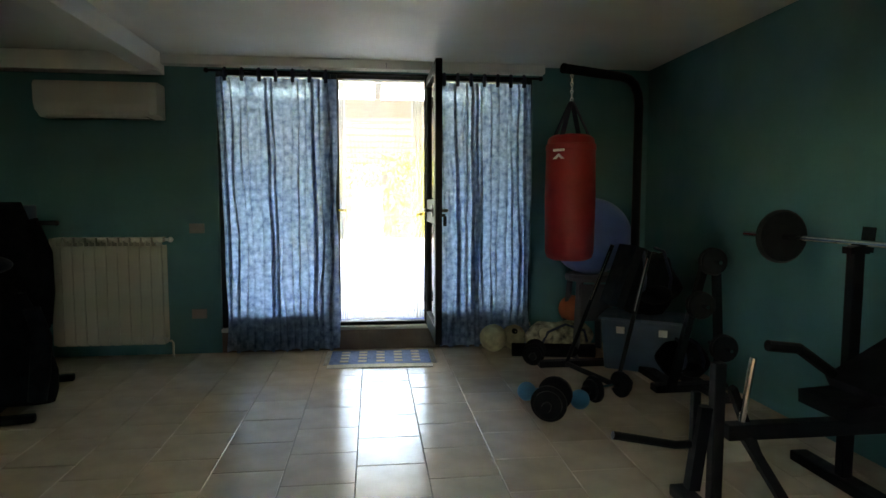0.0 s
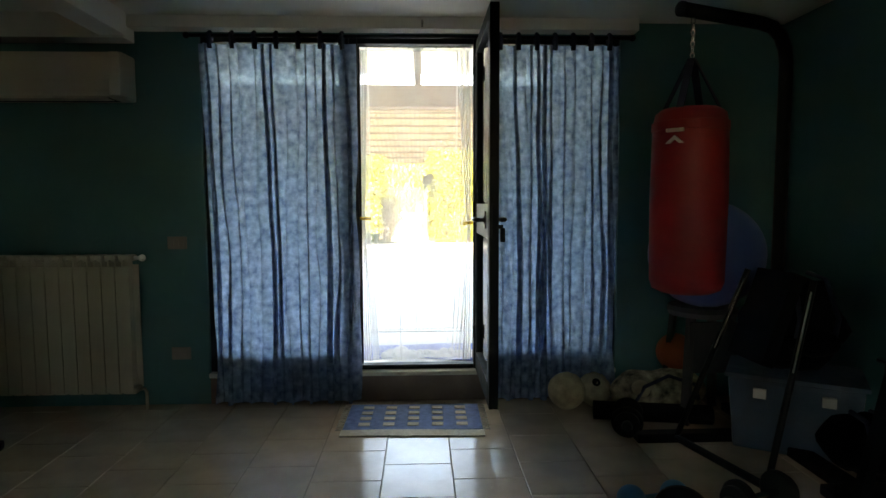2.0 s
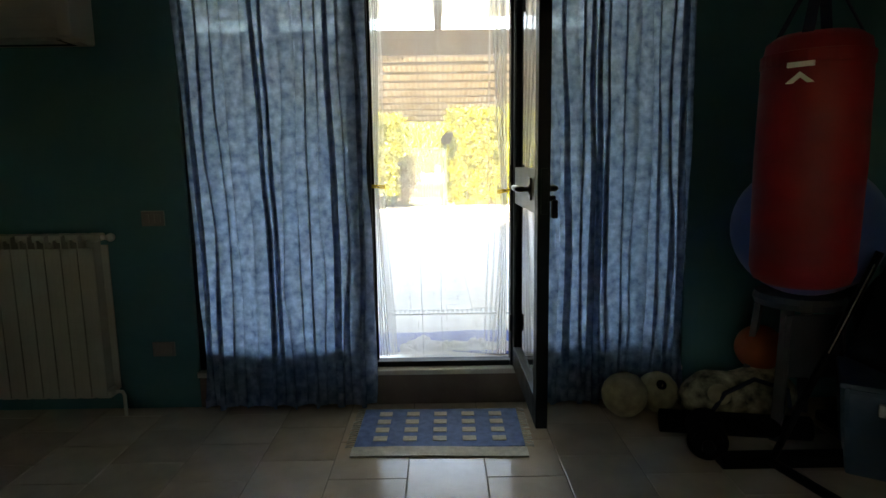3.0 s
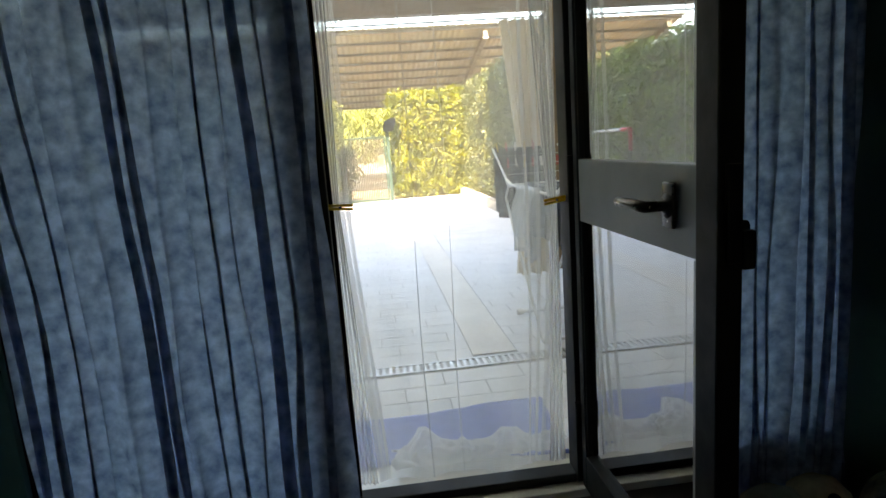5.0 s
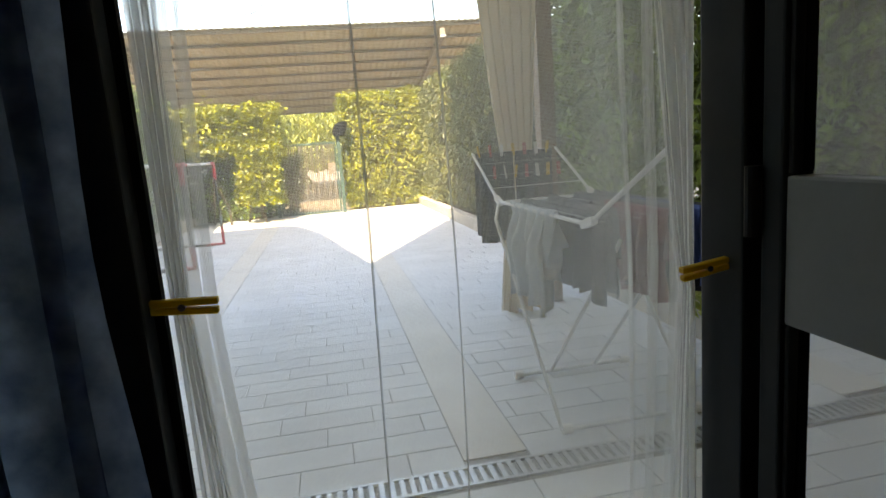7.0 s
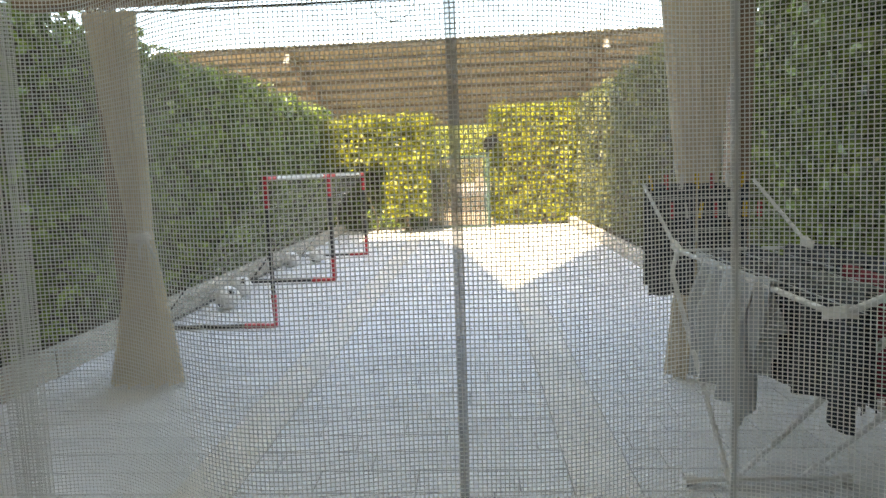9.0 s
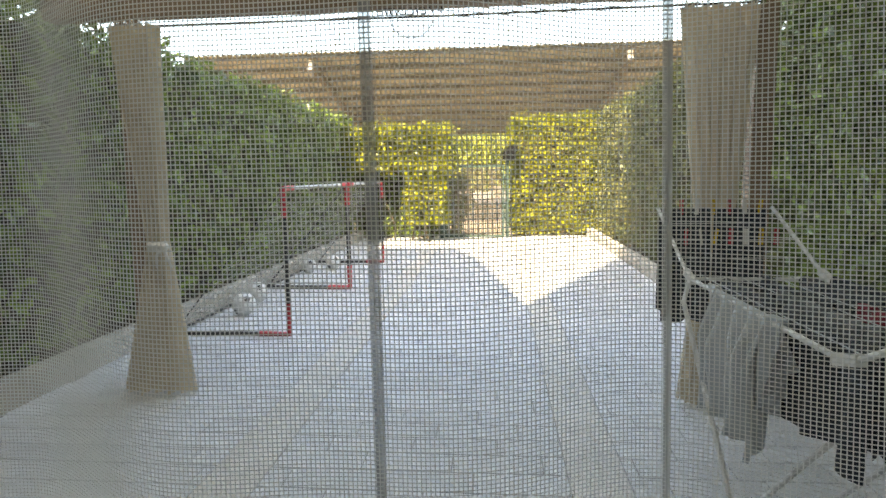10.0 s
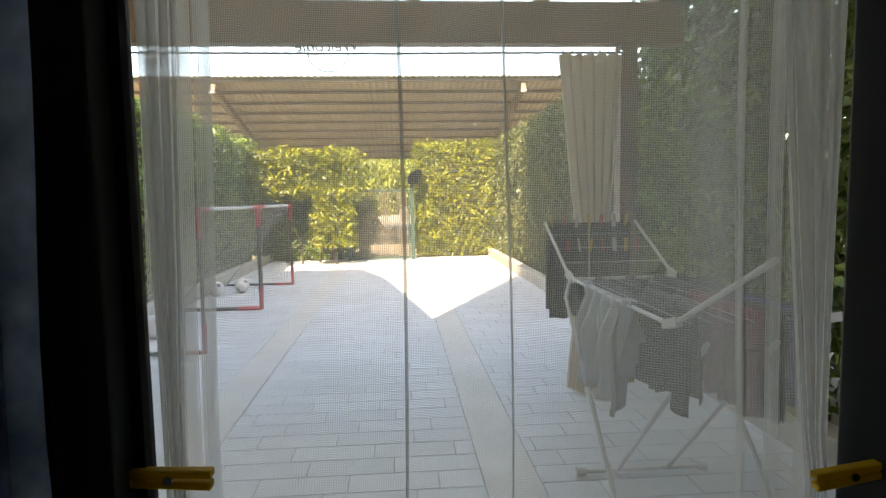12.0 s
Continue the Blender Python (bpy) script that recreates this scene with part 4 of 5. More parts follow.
hedge("laurel_bush", "sunlit laurel bush beside the gate", [(-2.7, -0.55, 16.2, 16.9, 1.55, 2.45, [(1, -1), (2, 1), (0, 1), (2, -1)]), (-1.4, -0.68, 16.1, 16.6, 0.55, 1.7, [(1, -1), (0, 1), (0, -1)])], 800, 0.115, LEAF, 5, 0.30, 2.2)

# shade behind bush and gate is put into colour by the dark hedge leaf
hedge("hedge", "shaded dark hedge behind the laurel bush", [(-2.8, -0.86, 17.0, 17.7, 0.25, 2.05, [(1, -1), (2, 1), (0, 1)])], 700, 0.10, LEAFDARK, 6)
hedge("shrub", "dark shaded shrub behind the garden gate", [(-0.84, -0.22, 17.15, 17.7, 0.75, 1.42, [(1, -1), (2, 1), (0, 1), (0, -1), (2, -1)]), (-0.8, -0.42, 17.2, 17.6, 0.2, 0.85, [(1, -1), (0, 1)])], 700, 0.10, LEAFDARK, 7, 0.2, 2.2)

# ---- garden: gate and mailbox ----
gate = thing("garden_gate", "green steel bar gate closing the garden", "gate", (-0.14, 16.95, 0.16))
for x in (-0.66, 0.66):
    part("post", box(B(), x - 0.035, x + 0.035, -0.035, 0.035, 0.0, 1.62, 0.006), GATEGREEN, gate)
for z in (0.06, 1.46):
    part("rail", box(B(), -0.60, 0.60, -0.018, 0.018, z, z + 0.04, 0.004), GATEGREEN, gate)
for x in (-0.60, 0.57):
    part("stile", box(B(), x, x + 0.035, -0.019, 0.019, 0.06, 1.50, 0.004), GATEGREEN, gate)
gbar = mesh_of("gate_bar", tube(B(), [(0, 0, 0.10), (0, 0, 1.46)], 0.0095, 6), GATEBAR)
for i in range(28):
    o = new("gate_bar", gbar)
    o.parent, o.location = gate, (-0.545 + i * 0.0402, 0, 0)
part("lock_case", box(B(), 0.40, 0.565, -0.03, 0.03, 0.85, 1.08, 0.006), GATEBAR, gate, "grey lock case")
mb = thing("letter_box", "black curved letter box on the gate post", "letter box", (0.60, 16.93, 1.78))
b = B()
sec = [(-0.17, -0.02), (-0.17, 0.1), (-0.12, 0.2), (0.0, 0.26), (0.12, 0.27), (0.14, 0.22), (0.05, -0.02)]
lo, hi = [b.verts.new((x, -0.12, z)) for x, z in sec], [b.verts.new((x, 0.12, z)) for x, z in sec]
b.faces.new(lo), b.faces.new(hi[::-1])
for i in range(len(sec)):
    j = (i + 1) % len(sec)
    b.faces.new((lo[i], hi[i], hi[j], lo[j]))
bmesh.ops.bevel(b, geom=b.edges[:], offset=0.01, segments=2, affect="EDGES")
part("case", b, RUBBER, mb)
part("stem", box(B(), -0.10, -0.06, -0.02, 0.02, -0.05, 0.0), BLACKMETAL, mb)

# weeds in the bed beside the kerb
r = np.random.RandomState(21)
weed = thing("weed_plant", "small bright green weed growing by the kerb", "plant", (2.16, 7.25, 0.16))
for i in range(14):
    a, L, z = r.uniform(0, 6.28), r.uniform(0.07, 0.13), r.uniform(0.10, 0.30)
    d, s = Vector((math.cos(a), math.sin(a), 0)), Vector((-math.sin(a), math.cos(a), 0))
    b = B()
    sheet(b, lambda u, v: Vector((0, 0, z)) + d * (0.015 + L * u) + s * (v - 0.5) * 0.07 * math.sin(math.pi * (0.08 + 0.9 * u)) + Vector((0, 0, 0.05 * math.sin(u * 2.2) - 0.02 * abs(v - 0.5))), 5, 2)
    part("leaf", b, CORN, weed)
for i in range(3):
    part("stem", tube(B(), [(0, 0, 0), (0.01 * i - 0.01, 0.01, 0.15), (0.02 * i - 0.02, 0.0, 0.30 - 0.03 * i)], 0.004, 6), LEAF, weed)

# maize field beyond the gate
r = np.random.RandomState(11)
V, F = [], []
for i in range(6500):
    x, y = r.uniform(-14, 14), 27 + 7 * r.rand() ** 1.5
    h = r.uniform(2.6, 3.3)
    for k in range(7):
        a, z, L = r.uniform(0, 6.28), 0.15 + h * (0.25 + 0.12 * k), r.uniform(0.4, 0.75)
        d, s = np.array((math.cos(a), math.sin(a), 0)), np.array((-math.sin(a), math.cos(a), 0)) * 0.026
        p0 = np.array((x, y, z))
        p1, p2 = p0 + d * L * 0.45 + (0, 0, L * 0.5), p0 + d * L + (0, 0, L * 0.2)
        n0 = len(V)
        V += [tuple(p0 - s), tuple(p0 + s), tuple(p1 + s), tuple(p1 - s), tuple(p2)]
        F += [(n0, n0 + 1, n0 + 2, n0 + 3), (n0 + 3, n0 + 2, n0 + 4)]
tagged(raw("maize_field", V, F, CORN), "tall yellow green maize plants in a field", "field", kind="stuff")

# ---- garden: carport roof beyond the gate ----
cp = thing("carport", "brown carport roof of corrugated sheet on timber", "carport", (0, 18.6, 0.15))
ZN, ZF, DEP, CX0, CX1 = 4.15, 2.72, 6.4, -7.0, 5.2
def roofz(t):
    return ZN + (ZF - ZN) * t
def corr(u, v):
    x = CX0 + (CX1 - CX0) * u
    return Vector((x, DEP * v, roofz(v) + 0.011 * math.sin(2 * math.pi * x / 0.15)))
part("roof_sheet", sheet(B(), corr, 650, 1, 0.004), SHEET, cp, "beige corrugated sheet")
for k in range(10):
    t = 0.015 + k * 0.107
    part("purlin", box(B(), CX0 + 0.05, CX1 - 0.05, DEP * t, DEP * t + 0.06, roofz(t) - 0.085, roofz(t) - 0.022), PURLIN, cp, "brown purlin")
for x in (-6.6, -3.95, 3.25, 5.0):
    part("rafter", bar(B(), (x, 0.1, roofz(0.015) - 0.21), (x, DEP - 0.1, roofz(0.985) - 0.21), 0.12, 0.16), PURLIN, cp, "brown rafter")
    for y, t in ((0.3, 0.045), (DEP - 0.3, 0.95)) if x in (-6.6, 5.0) else ():
        part("post", box(B(), x - 0.06, x + 0.06, y - 0.06, y + 0.06, 0, roofz(t) - 0.28), PURLIN, cp)
for x in (-3.95, 3.25):
    lb = lathe(B(), [(0.02, 0), (0.07, 0.0), (0.07, 0.04), (0.03, 0.05)], 14, Matrix.Translation((x - 0.0, 0.06, roofz(0.02) - 0.30)) @ Matrix.Rotation(math.pi, 4, "X"))
    part("bulkhead_lamp", lb, WHITEPRINT, cp, "white bulkhead lamp")

# ---- garden: pergola at the house ----
pg = thing("pergola", "brown timber pergola with a canvas canopy against the house", "pergola", (0, 5.42, PZ))
BY = 3.0
part("front_beam", box(B(), -2.35, 2.1, BY - 0.06, BY + 0.06, 2.215, 2.47, 0.008), PWOOD, pg, "broad brown front beam")
part("wall_plate", box(B(), -2.35, 2.1, 0.0, 0.06, 2.52, 2.66, 0.006), PWOOD, pg)
for x in (-2.25, -1.35, -0.47, 0.37, 1.2, 2.0):
    part("rafter", bar(B(), (x, 0.06, 2.72), (x, BY + 0.16, 2.56), 0.08, 0.15), PWOOD, pg, "brown rafter")
part("canopy", sheet(B(), lambda u, v: Vector((-2.4 + 4.55 * u, 0.02 + 3.14 * v, 2.81 - 0.16 * v - 0.02 * abs(math.sin(u * math.pi * 5)))), 60, 8), PROOF, pg, "translucent beige canvas canopy", True)
for x in (-1.86, 1.74):
    part("post", box(B(), x - 0.055, x + 0.055, BY - 0.055, BY + 0.055, 0.0, 2.214, 0.006), PWOOD, pg)
wire = thing("curtain_wire", "taut steel wire for the pergola curtains", "wire", (0, 8.28, 2.336))
part("wire", tube(B(), [(-1.75, 0, 0), (0, 0, -0.008), (1.66, 0, 0)], 0.0065, 6), GOALBLACK, wire)
for x in (-1.76, 1.665):
    part("turnbuckle", box(B(), x - 0.012, x + 0.012, -0.02, 0.09, -0.012, 0.012), CHROME, wire)


def outdoor_curtain(at, w, h, tie, seed, label, lean, flare=0.9):
    c = thing("outdoor_curtain", label, "curtain", at, group="pergola curtains")
    def f(u, v):
        t = abs(v * h - tie) / (h - tie if v * h > tie else tie)
        nar = 0.34 + 0.66 * min(1, t) ** 0.8 if v * h > tie else 0.40 + flare * t
        a = 2 * math.pi * u * 5.5
        d = 0.05 * (0.5 + 0.5 * nar)
        return Vector(((u - 0.5) * w * nar + lean * (1 - t) + 0.012 * math.sin(2 * a), d * math.sin(a) + 0.02 * noise.noise(Vector((u * 5, v * 3, seed))), v * h + (0.01 * math.sin(a * 0.5) if v == 0 else 0)))
    cl = part("cloth", sheet(B(), f, 66, 30), DRAPE, c, "heavy beige canvas in vertical folds", True)
    wr = w * 0.36 * 0.5
    part("tie_band", lathe(B(), [(1.0, -0.03), (1.05, 0.0), (1.0, 0.03), (0.95, 0.0)], 22, Matrix.Translation((lean, 0, tie)) @ Matrix.Diagonal((wr, 0.062, 1, 1))), WHITEPRINT, cl, "white tie band", True)
    if flare > 0.5:
        kb = ball(B(), (lean + wr + 0.01, -0.05, tie), 0.032, 0.8, 12, 0.006)
        for a in (-1, 1):
            tube(kb, [(lean + wr + 0.01, -0.055, tie), (lean + wr + 0.01 + 0.03 * a, -0.075, tie - 0.05), (lean + wr + 0.02 + 0.045 * a, -0.07, tie - 0.12)], [0.012, 0.010, 0.006], 8)
        part("tie_knot", kb, WHITEPRINT, cl, "white knotted cord", True)
    for i in range(7):
        x = ((i + 0.5) / 7 - 0.5) * w
        part("ring", tube(B(), [(x, 0.013 * math.cos(t), h + 0.012 + 0.016 * math.sin(t)) for t in [q * math.pi / 5 for q in range(11)]], 0.0025, 5, False), CHROME, cl)
    return c
outdoor_curtain((-1.72, 8.24, PZ + 0.012), 0.30, 2.12, 0.88, 1, "beige canvas curtain tied with white cord at the pergola post", 0.05, 1.1)
outdoor_curtain((1.44, 8.22, PZ + 0.012), 0.40, 2.10, 0.80, 3, "beige canvas curtain hanging at the pergola post", 0.02, 0.35)

sign = thing("welcome_sign", "black wire ring sign with the word Welcome", "sign", (-0.17, 8.42, 2.375))
part("ring", tube(B(), [(0.125 * math.cos(t), 0, 0.125 * math.sin(t)) for t in [k * math.pi / 24 for k in range(49)]], 0.003, 6, False), GOALBLACK, sign)
cu = bpy.data.curves.new("lettering", "FONT")
cu.body, cu.size, cu.align_x, cu.extrude, cu.shear = "Welcome", 0.10, "CENTER", 0.002, 0.3
txt = new("lettering_curve", cu)
bpy.context.view_layer.update()
me = bpy.data.meshes.new_from_object(txt.evaluated_get(bpy.context.evaluated_depsgraph_get()))
bpy.data.objects.remove(txt)
me.materials.append(GOALBLACK)
lt = new("lettering", me)
lt.parent, lt.matrix_basis = sign, pose(0, 0.0, -0.0, 90, 0, 180)
part("cord", tube(B(), [(0, 0, 0.125), (0, 0.0, 0.18)], 0.002, 5), GOALBLACK, sign)

# ---- garden: goals and balls ----
def goal(y0, label):
    g = thing("football_goal", label, "goal", (-1.37, y0, PZ), group="football goals")
    w, h, d = 2.02, 1.21, 0.98
    for y in (0.02, w - 0.02):
        part("post", tube(B(), [(0, y, 0.26), (0, y, h - 0.24)], 0.017, 10), GOALBLACK, g)
        part("corner_joint", tube(B(), [(0, y, h - 0.25), (0, y, h - 0.02)], 0.022, 10), GOALRED, g, "red plastic joint")
        part("foot_joint", tube(B(), [(-0.25, y, 0.02), (0, y, 0.02), (0, y, 0.27)], 0.022, 10), GOALRED, g, "red plastic joint")
        part("base_bar", tube(B(), [(-d, y, 0.02), (-0.24, y, 0.02)], 0.017, 10), GOALBLACK, g)
        part("back_stay", tube(B(), [(-d, y, 0.02), (0, y, h - 0.02)], 0.006, 6), GOALBLACK, g)
    part("crossbar", tube(B(), [(0, 0.24, h - 0.02), (0, w - 0.24, h - 0.02)], 0.017, 10), GOALWHITE, g)
    for a, c in ((0.02, 0.25), (w - 0.25, w - 0.02)):
        part("corner_joint", tube(B(), [(0, a, h - 0.02), (0, c, h - 0.02)], 0.022, 10), GOALRED, g, "red plastic joint")
    part("rear_bar", tube(B(), [(-d, 0.02, 0.02), (-d, w - 0.02, 0.02)], 0.014, 8), GOALBLACK, g)
    b = B()
    for i in range(15):
        y = 0.03 + i * (w - 0.06) / 14
        bar(b, (-d, y, 0.03), (0, y, h - 0.03), 0.003, 0.003)
    for i in range(10):
        t = i / 9
        bar(b, (-d * t, 0.02, 0.03 + (h - 0.06) * (1 - t)), (-d * t, w - 0.02, 0.03 + (h - 0.06) * (1 - t)), 0.003, 0.003)
    part("net", b, GOALWHITE, g, "thin white cord net")
    return g
goal(9.49, "mini football goal with red corners and a black frame")
goal(11.53, "mini football goal with red corners and a black frame")
for x, y, rr in ((-2.05, 10.2, 0.11), (-2.15, 10.75, 0.11), (-2.2, 12.6, 0.10), (-1.95, 12.9, 0.10)):
    f = thing("football", "white football with dark patches by the kerb", "ball", (x, y, PZ + rr), group="footballs")
    sk = part("skin", ball(B(), (0, 0, 0), rr, 1, 24), BALLWHITE, f, smooth=True)
    for k in range(5):
        a = k * 1.2566 + x
        v = Vector((math.cos(a) * 0.8, math.sin(a) * 0.8, 0.6 if k % 2 else -0.5)).normalized()
        part("patch", lathe(B(), [(0.001, rr * 0.985), (rr * 0.3, rr * 0.945), (rr * 0.3, rr * 0.965), (0.001, rr * 1.006)], 5, v.to_track_quat("Z", "Y").to_matrix().to_4x4()), RUBBER, sk)

# ---- garden: drying rack and washing ----
dr = thing("drying_rack", "white folding clothes drying rack on the patio", "drying rack", (1.035, 6.81, PZ))
W = 0.53
zt = 0.85
for x in (0.02, W):
    xo = x + (-0.04 if x < 0.3 else 0.04)
    part("leg", tube(B(), [(x, 0.53, zt), (xo, 0.46, zt - 0.07), (xo, -0.31, 0.02)], 0.009, 10), WHITEPAINT, dr)
    xi = x + (0.15 if x < 0.3 else -0.13)
    part("leg", tube(B(), [(xi, -0.46, zt - 0.07), (xi, 0.29, 0.02)], 0.009, 10), WHITEPAINT, dr)
    part("side_tube", tube(B(), [(x, -0.53, zt + 0.01), (x, 0.53, zt + 0.01)], 0.008, 10), WHITEPAINT, dr)
    for y0, s in ((0.53, 1), (-0.53, -1)):
        part("wing_tube", tube(B(), [(x, y0, zt + 0.01), (x, y0 + s * 0.48, zt + 0.255)], 0.008, 10), WHITEPAINT, dr)
        part("hinge", bar(B(), (x, y0 - s * 0.045, zt + 0.004), (x, y0 + s * 0.045, zt + 0.03), 0.022, 0.028), WHITEPRINT, dr, "white plastic hinge")
for y in (0.53,):
    part("end_bar", tube(B(), [(0.02, y, zt + 0.006), (W, y, zt + 0.006)], 0.007, 8), WHITEPAINT, dr)
for y in (-0.31, 0.29):
    part("foot_bar", tube(B(), [(0.0, y, 0.02), (W + 0.03, y, 0.02)], 0.010, 10), WHITEPAINT, dr)
    for x in (0.0, W + 0.03):
        part("foot_cap", tube(B(), [(x - 0.02, y, 0.022), (x + 0.02, y, 0.022)], 0.021, 12), WHITEPRINT, dr, "white rubber foot")
wl = mesh_of("line", tube(B(), [(0, -0.53, 0), (0, 0.53, 0)], 0.0018, 6), BEAD)
for i in range(7):
    o = new("line", wl)
    o.parent, o.location = dr, (0.08 + i * 0.065, 0, zt + 0.012)
for s in (1,):
    for i in range(1, 4):
        k = i / 4
        part("wing_line", tube(B(), [(0.02, s * (0.53 + 0.48 * k), zt + 0.01 + 0.245 * k), (W, s * (0.53 + 0.48 * k), zt + 0.01 + 0.245 * k)], 0.0018, 6), WHITEPAINT, dr)


def washing(name, label, cat, m, p, q, drop, drop2, seed, wav=0.02):
    """A garment laid over a line from p to q, hanging drop on one side and drop2 on the other, in its pieces."""
    p, q = Vector(p), Vector(q)
    g = thing(name, label, cat, p.lerp(q, 0.5), group="washing on the rack")
    base = p.lerp(q, 0.5)
    d = (q - p)
    s = Vector((-d.y, d.x, 0)).normalized()
    def piece(pname, u0, u1, k, lab=""):
        def f(u, v):
            u = u0 + (u1 - u0) * u
            da, db = drop * k, drop2 * k
            a = v * (da + db) - da
            side = 1 if a > 0 else -1
            down = max(0, abs(a) - 0.015)
            w = wav * min(1, down * 6)
            off = side * (0.008 + 0.012 * min(1, down * 3)) + w * math.sin(u * 34 + seed + side + 2 * noise.noise(Vector((u * 2, a * 2, seed)))) + w * 0.9 * noise.noise(Vector((u * 7, a * 4, seed)))
            taper = 1 - 0.10 * down * noise.noise(Vector((seed, 1, 0)))
            hemz = 0.06 * noise.noise(Vector((u * 4, seed * 3.1, side))) * min(1, down * 3)
            return p - base + d * (0.5 + (u - 0.5) * taper) + s * off + Vector((0, 0, -down + hemz + 0.008))
        part(pname, sheet(B(), f, 34, 22, 0.003), m, g, lab, True)
    if cat == "trousers":
        piece("leg", 0.0, 0.485, 1.0), piece("leg", 0.515, 1.0, 0.97)
    elif cat == "shirt":
        piece("body", 0.14, 0.86, 1.0), piece("sleeve", 0.0, 0.13, 0.55), piece("sleeve", 0.87, 1.0, 0.6)
    else:
        piece("cloth", 0, 1, 1.0)
    return g
R0 = Vector((1.035, 6.81, PZ))
washing("t_shirt", "pale grey jersey hung over the rack", "shirt", GREYCLOTH, R0 + Vector((0.022, -0.24, zt + 0.022)), R0 + Vector((0.022, 0.30, zt + 0.022)), 0.30, 0.44, 2, 0.042)
washing("trousers", "charcoal trousers hung over the rack", "trousers", DARKCLOTH, R0 + Vector((0.12, -0.47, zt + 0.02)), R0 + Vector((0.12, 0.44, zt + 0.02)), 0.28, 0.33, 5, 0.025)
washing("t_shirt", "slate grey shirt hung over the rack", "shirt", MIDCLOTH, R0 + Vector((0.21, -0.34, zt + 0.02)), R0 + Vector((0.21, 0.2, zt + 0.02)), 0.36, 0.36, 6, 0.03)
washing("t_shirt", "dark red shirt hung over the rack", "shirt", REDCLOTH, R0 + Vector((0.34, -0.48, zt + 0.02)), R0 + Vector((0.34, -0.02, zt + 0.02)), 0.38, 0.30, 9, 0.03)
washing("trousers", "black trousers hung over the raised rack wing", "trousers", DARKCLOTH, R0 + Vector((0.03, 1.0, zt + 0.25)), R0 + Vector((0.50, 1.0, zt + 0.25)), 0.55, 0.50, 12, 0.02)
washing("towel", "blue cloth hung over the rack", "towel", BLUECLOTH, R0 + Vector((0.47, -0.5, zt + 0.02)), R0 + Vector((0.47, 0.0, zt + 0.02)), 0.30, 0.26, 15, 0.02)
washing("t_shirt", "charcoal shirt hung over the rack", "shirt", DARKCLOTH, R0 + Vector((0.275, 0.0, zt + 0.02)), R0 + Vector((0.275, 0.46, zt + 0.02)), 0.34, 0.36, 17, 0.03)
washing("trousers", "black tracksuit trousers hung over the rack", "trousers", DARKCLOTH, R0 + Vector((0.405, -0.50, zt + 0.02)), R0 + Vector((0.405, 0.46, zt + 0.02)), 0.37, 0.36, 21, 0.03)
washing("trousers", "charcoal tracksuit trousers hung over the rack", "trousers", DARKCLOTH, R0 + Vector((0.52, -0.50, zt + 0.024)), R0 + Vector((0.52, 0.46, zt + 0.024)), 0.32, 0.34, 23, 0.03)
pegm = {}
for i in range(14):
    k, c = divmod(i, 7)
    at = R0 + (Vector((0.08 + c * 0.062, 0.78, zt + 0.145)) if k else Vector((0.05 + c * 0.07, 0.53 + 0.46, zt + 0.262)))
    m = (PEG, GOALRED, WHITEPRINT)[i % 3]
    if m.name not in pegm:
        bb2 = B()
        bar(bb2, (0.0, -0.005, 0.035), (0, -0.006, -0.035), 0.009, 0.007, (0, 1, 0)), bar(bb2, (0.0, 0.005, 0.035), (0, 0.006, -0.035), 0.009, 0.007, (0, 1, 0))
        pegm[m.name] = mesh_of("clothes_peg", bb2, m)
    o = tagged(new("clothes_peg", pegm[m.name]), {"yellow plastic peg": "yellow plastic clothes peg on a rack line", "red plastic": "red plastic clothes peg on a rack line", "white print": "white plastic clothes peg on a rack line"}[m.name], "clothes peg", "pegs on the rack")
    o.matrix_basis = pose(*at, 0, 8 * (i % 3 - 1), 20 * i)

# ---- doorway: net, pegs, towel ----
net = thing("insect_net", "white insect net curtain hanging in the open doorway", "net curtain", (0.0, 5.212, 0.24))
NW, NH, CELL, TH = 0.735, 2.03, 0.0017, 0.00042
# the cloth's run across the doorway: (x, y) along its length, with tight pleats
run = []
def stretch(x, y):
    run.append((x, y))
pleats = [(0.018, 0.020), (0.036, 0.020), (0.056, 0.014), (0.632, 0.012), (0.668, 0.016), (0.70, 0.020)]
x = 0.0
stretch(0.0, 0.0)
for px, pw in pleats:
    stretch(px + pw / 2, 0.0), stretch(px - pw / 2, -0.003), stretch(px + pw / 2, -0.006)
stretch(0.733, 0.0)
def flow(x, z):
    """How far the net bellies towards the room, and sideways."""
    e = min(1.0, x / 0.09, (NW - x) / 0.09)
    dy = e * (0.018 * math.sin(x * 21 + 0.6 * math.sin(z * 2.1)) + 0.012 * math.sin(x * 9 + z * 1.3) + 0.006 * math.sin(x * 47 + z * 3))
    pin = math.exp(-((z - 0.93) / 0.5) ** 2)
    dx = (0.03 * (1 - min(1, x / 0.2)) - 0.03 * (1 - min(1, (NW - x) / 0.2))) * max(0, (0.93 - z) / 0.93) * 2.2
    return dx + 0.004 * math.sin(z * 5 + x * 8), dy - 0.02 * e * pin
pts = []
for (xa, ya), (xb, yb) in zip(run, run[1:]):
    L = math.hypot(xb - xa, yb - ya)
    k = max(2, int(L / 0.006))
    pts += [(xa + (xb - xa) * i / k, ya + (yb - ya) * i / k) for i in range(k)]
pts.append(run[-1])
V, F = [], []
nrow = int(NH / CELL)
zs = [i * CELL for i in range(nrow + 1)]
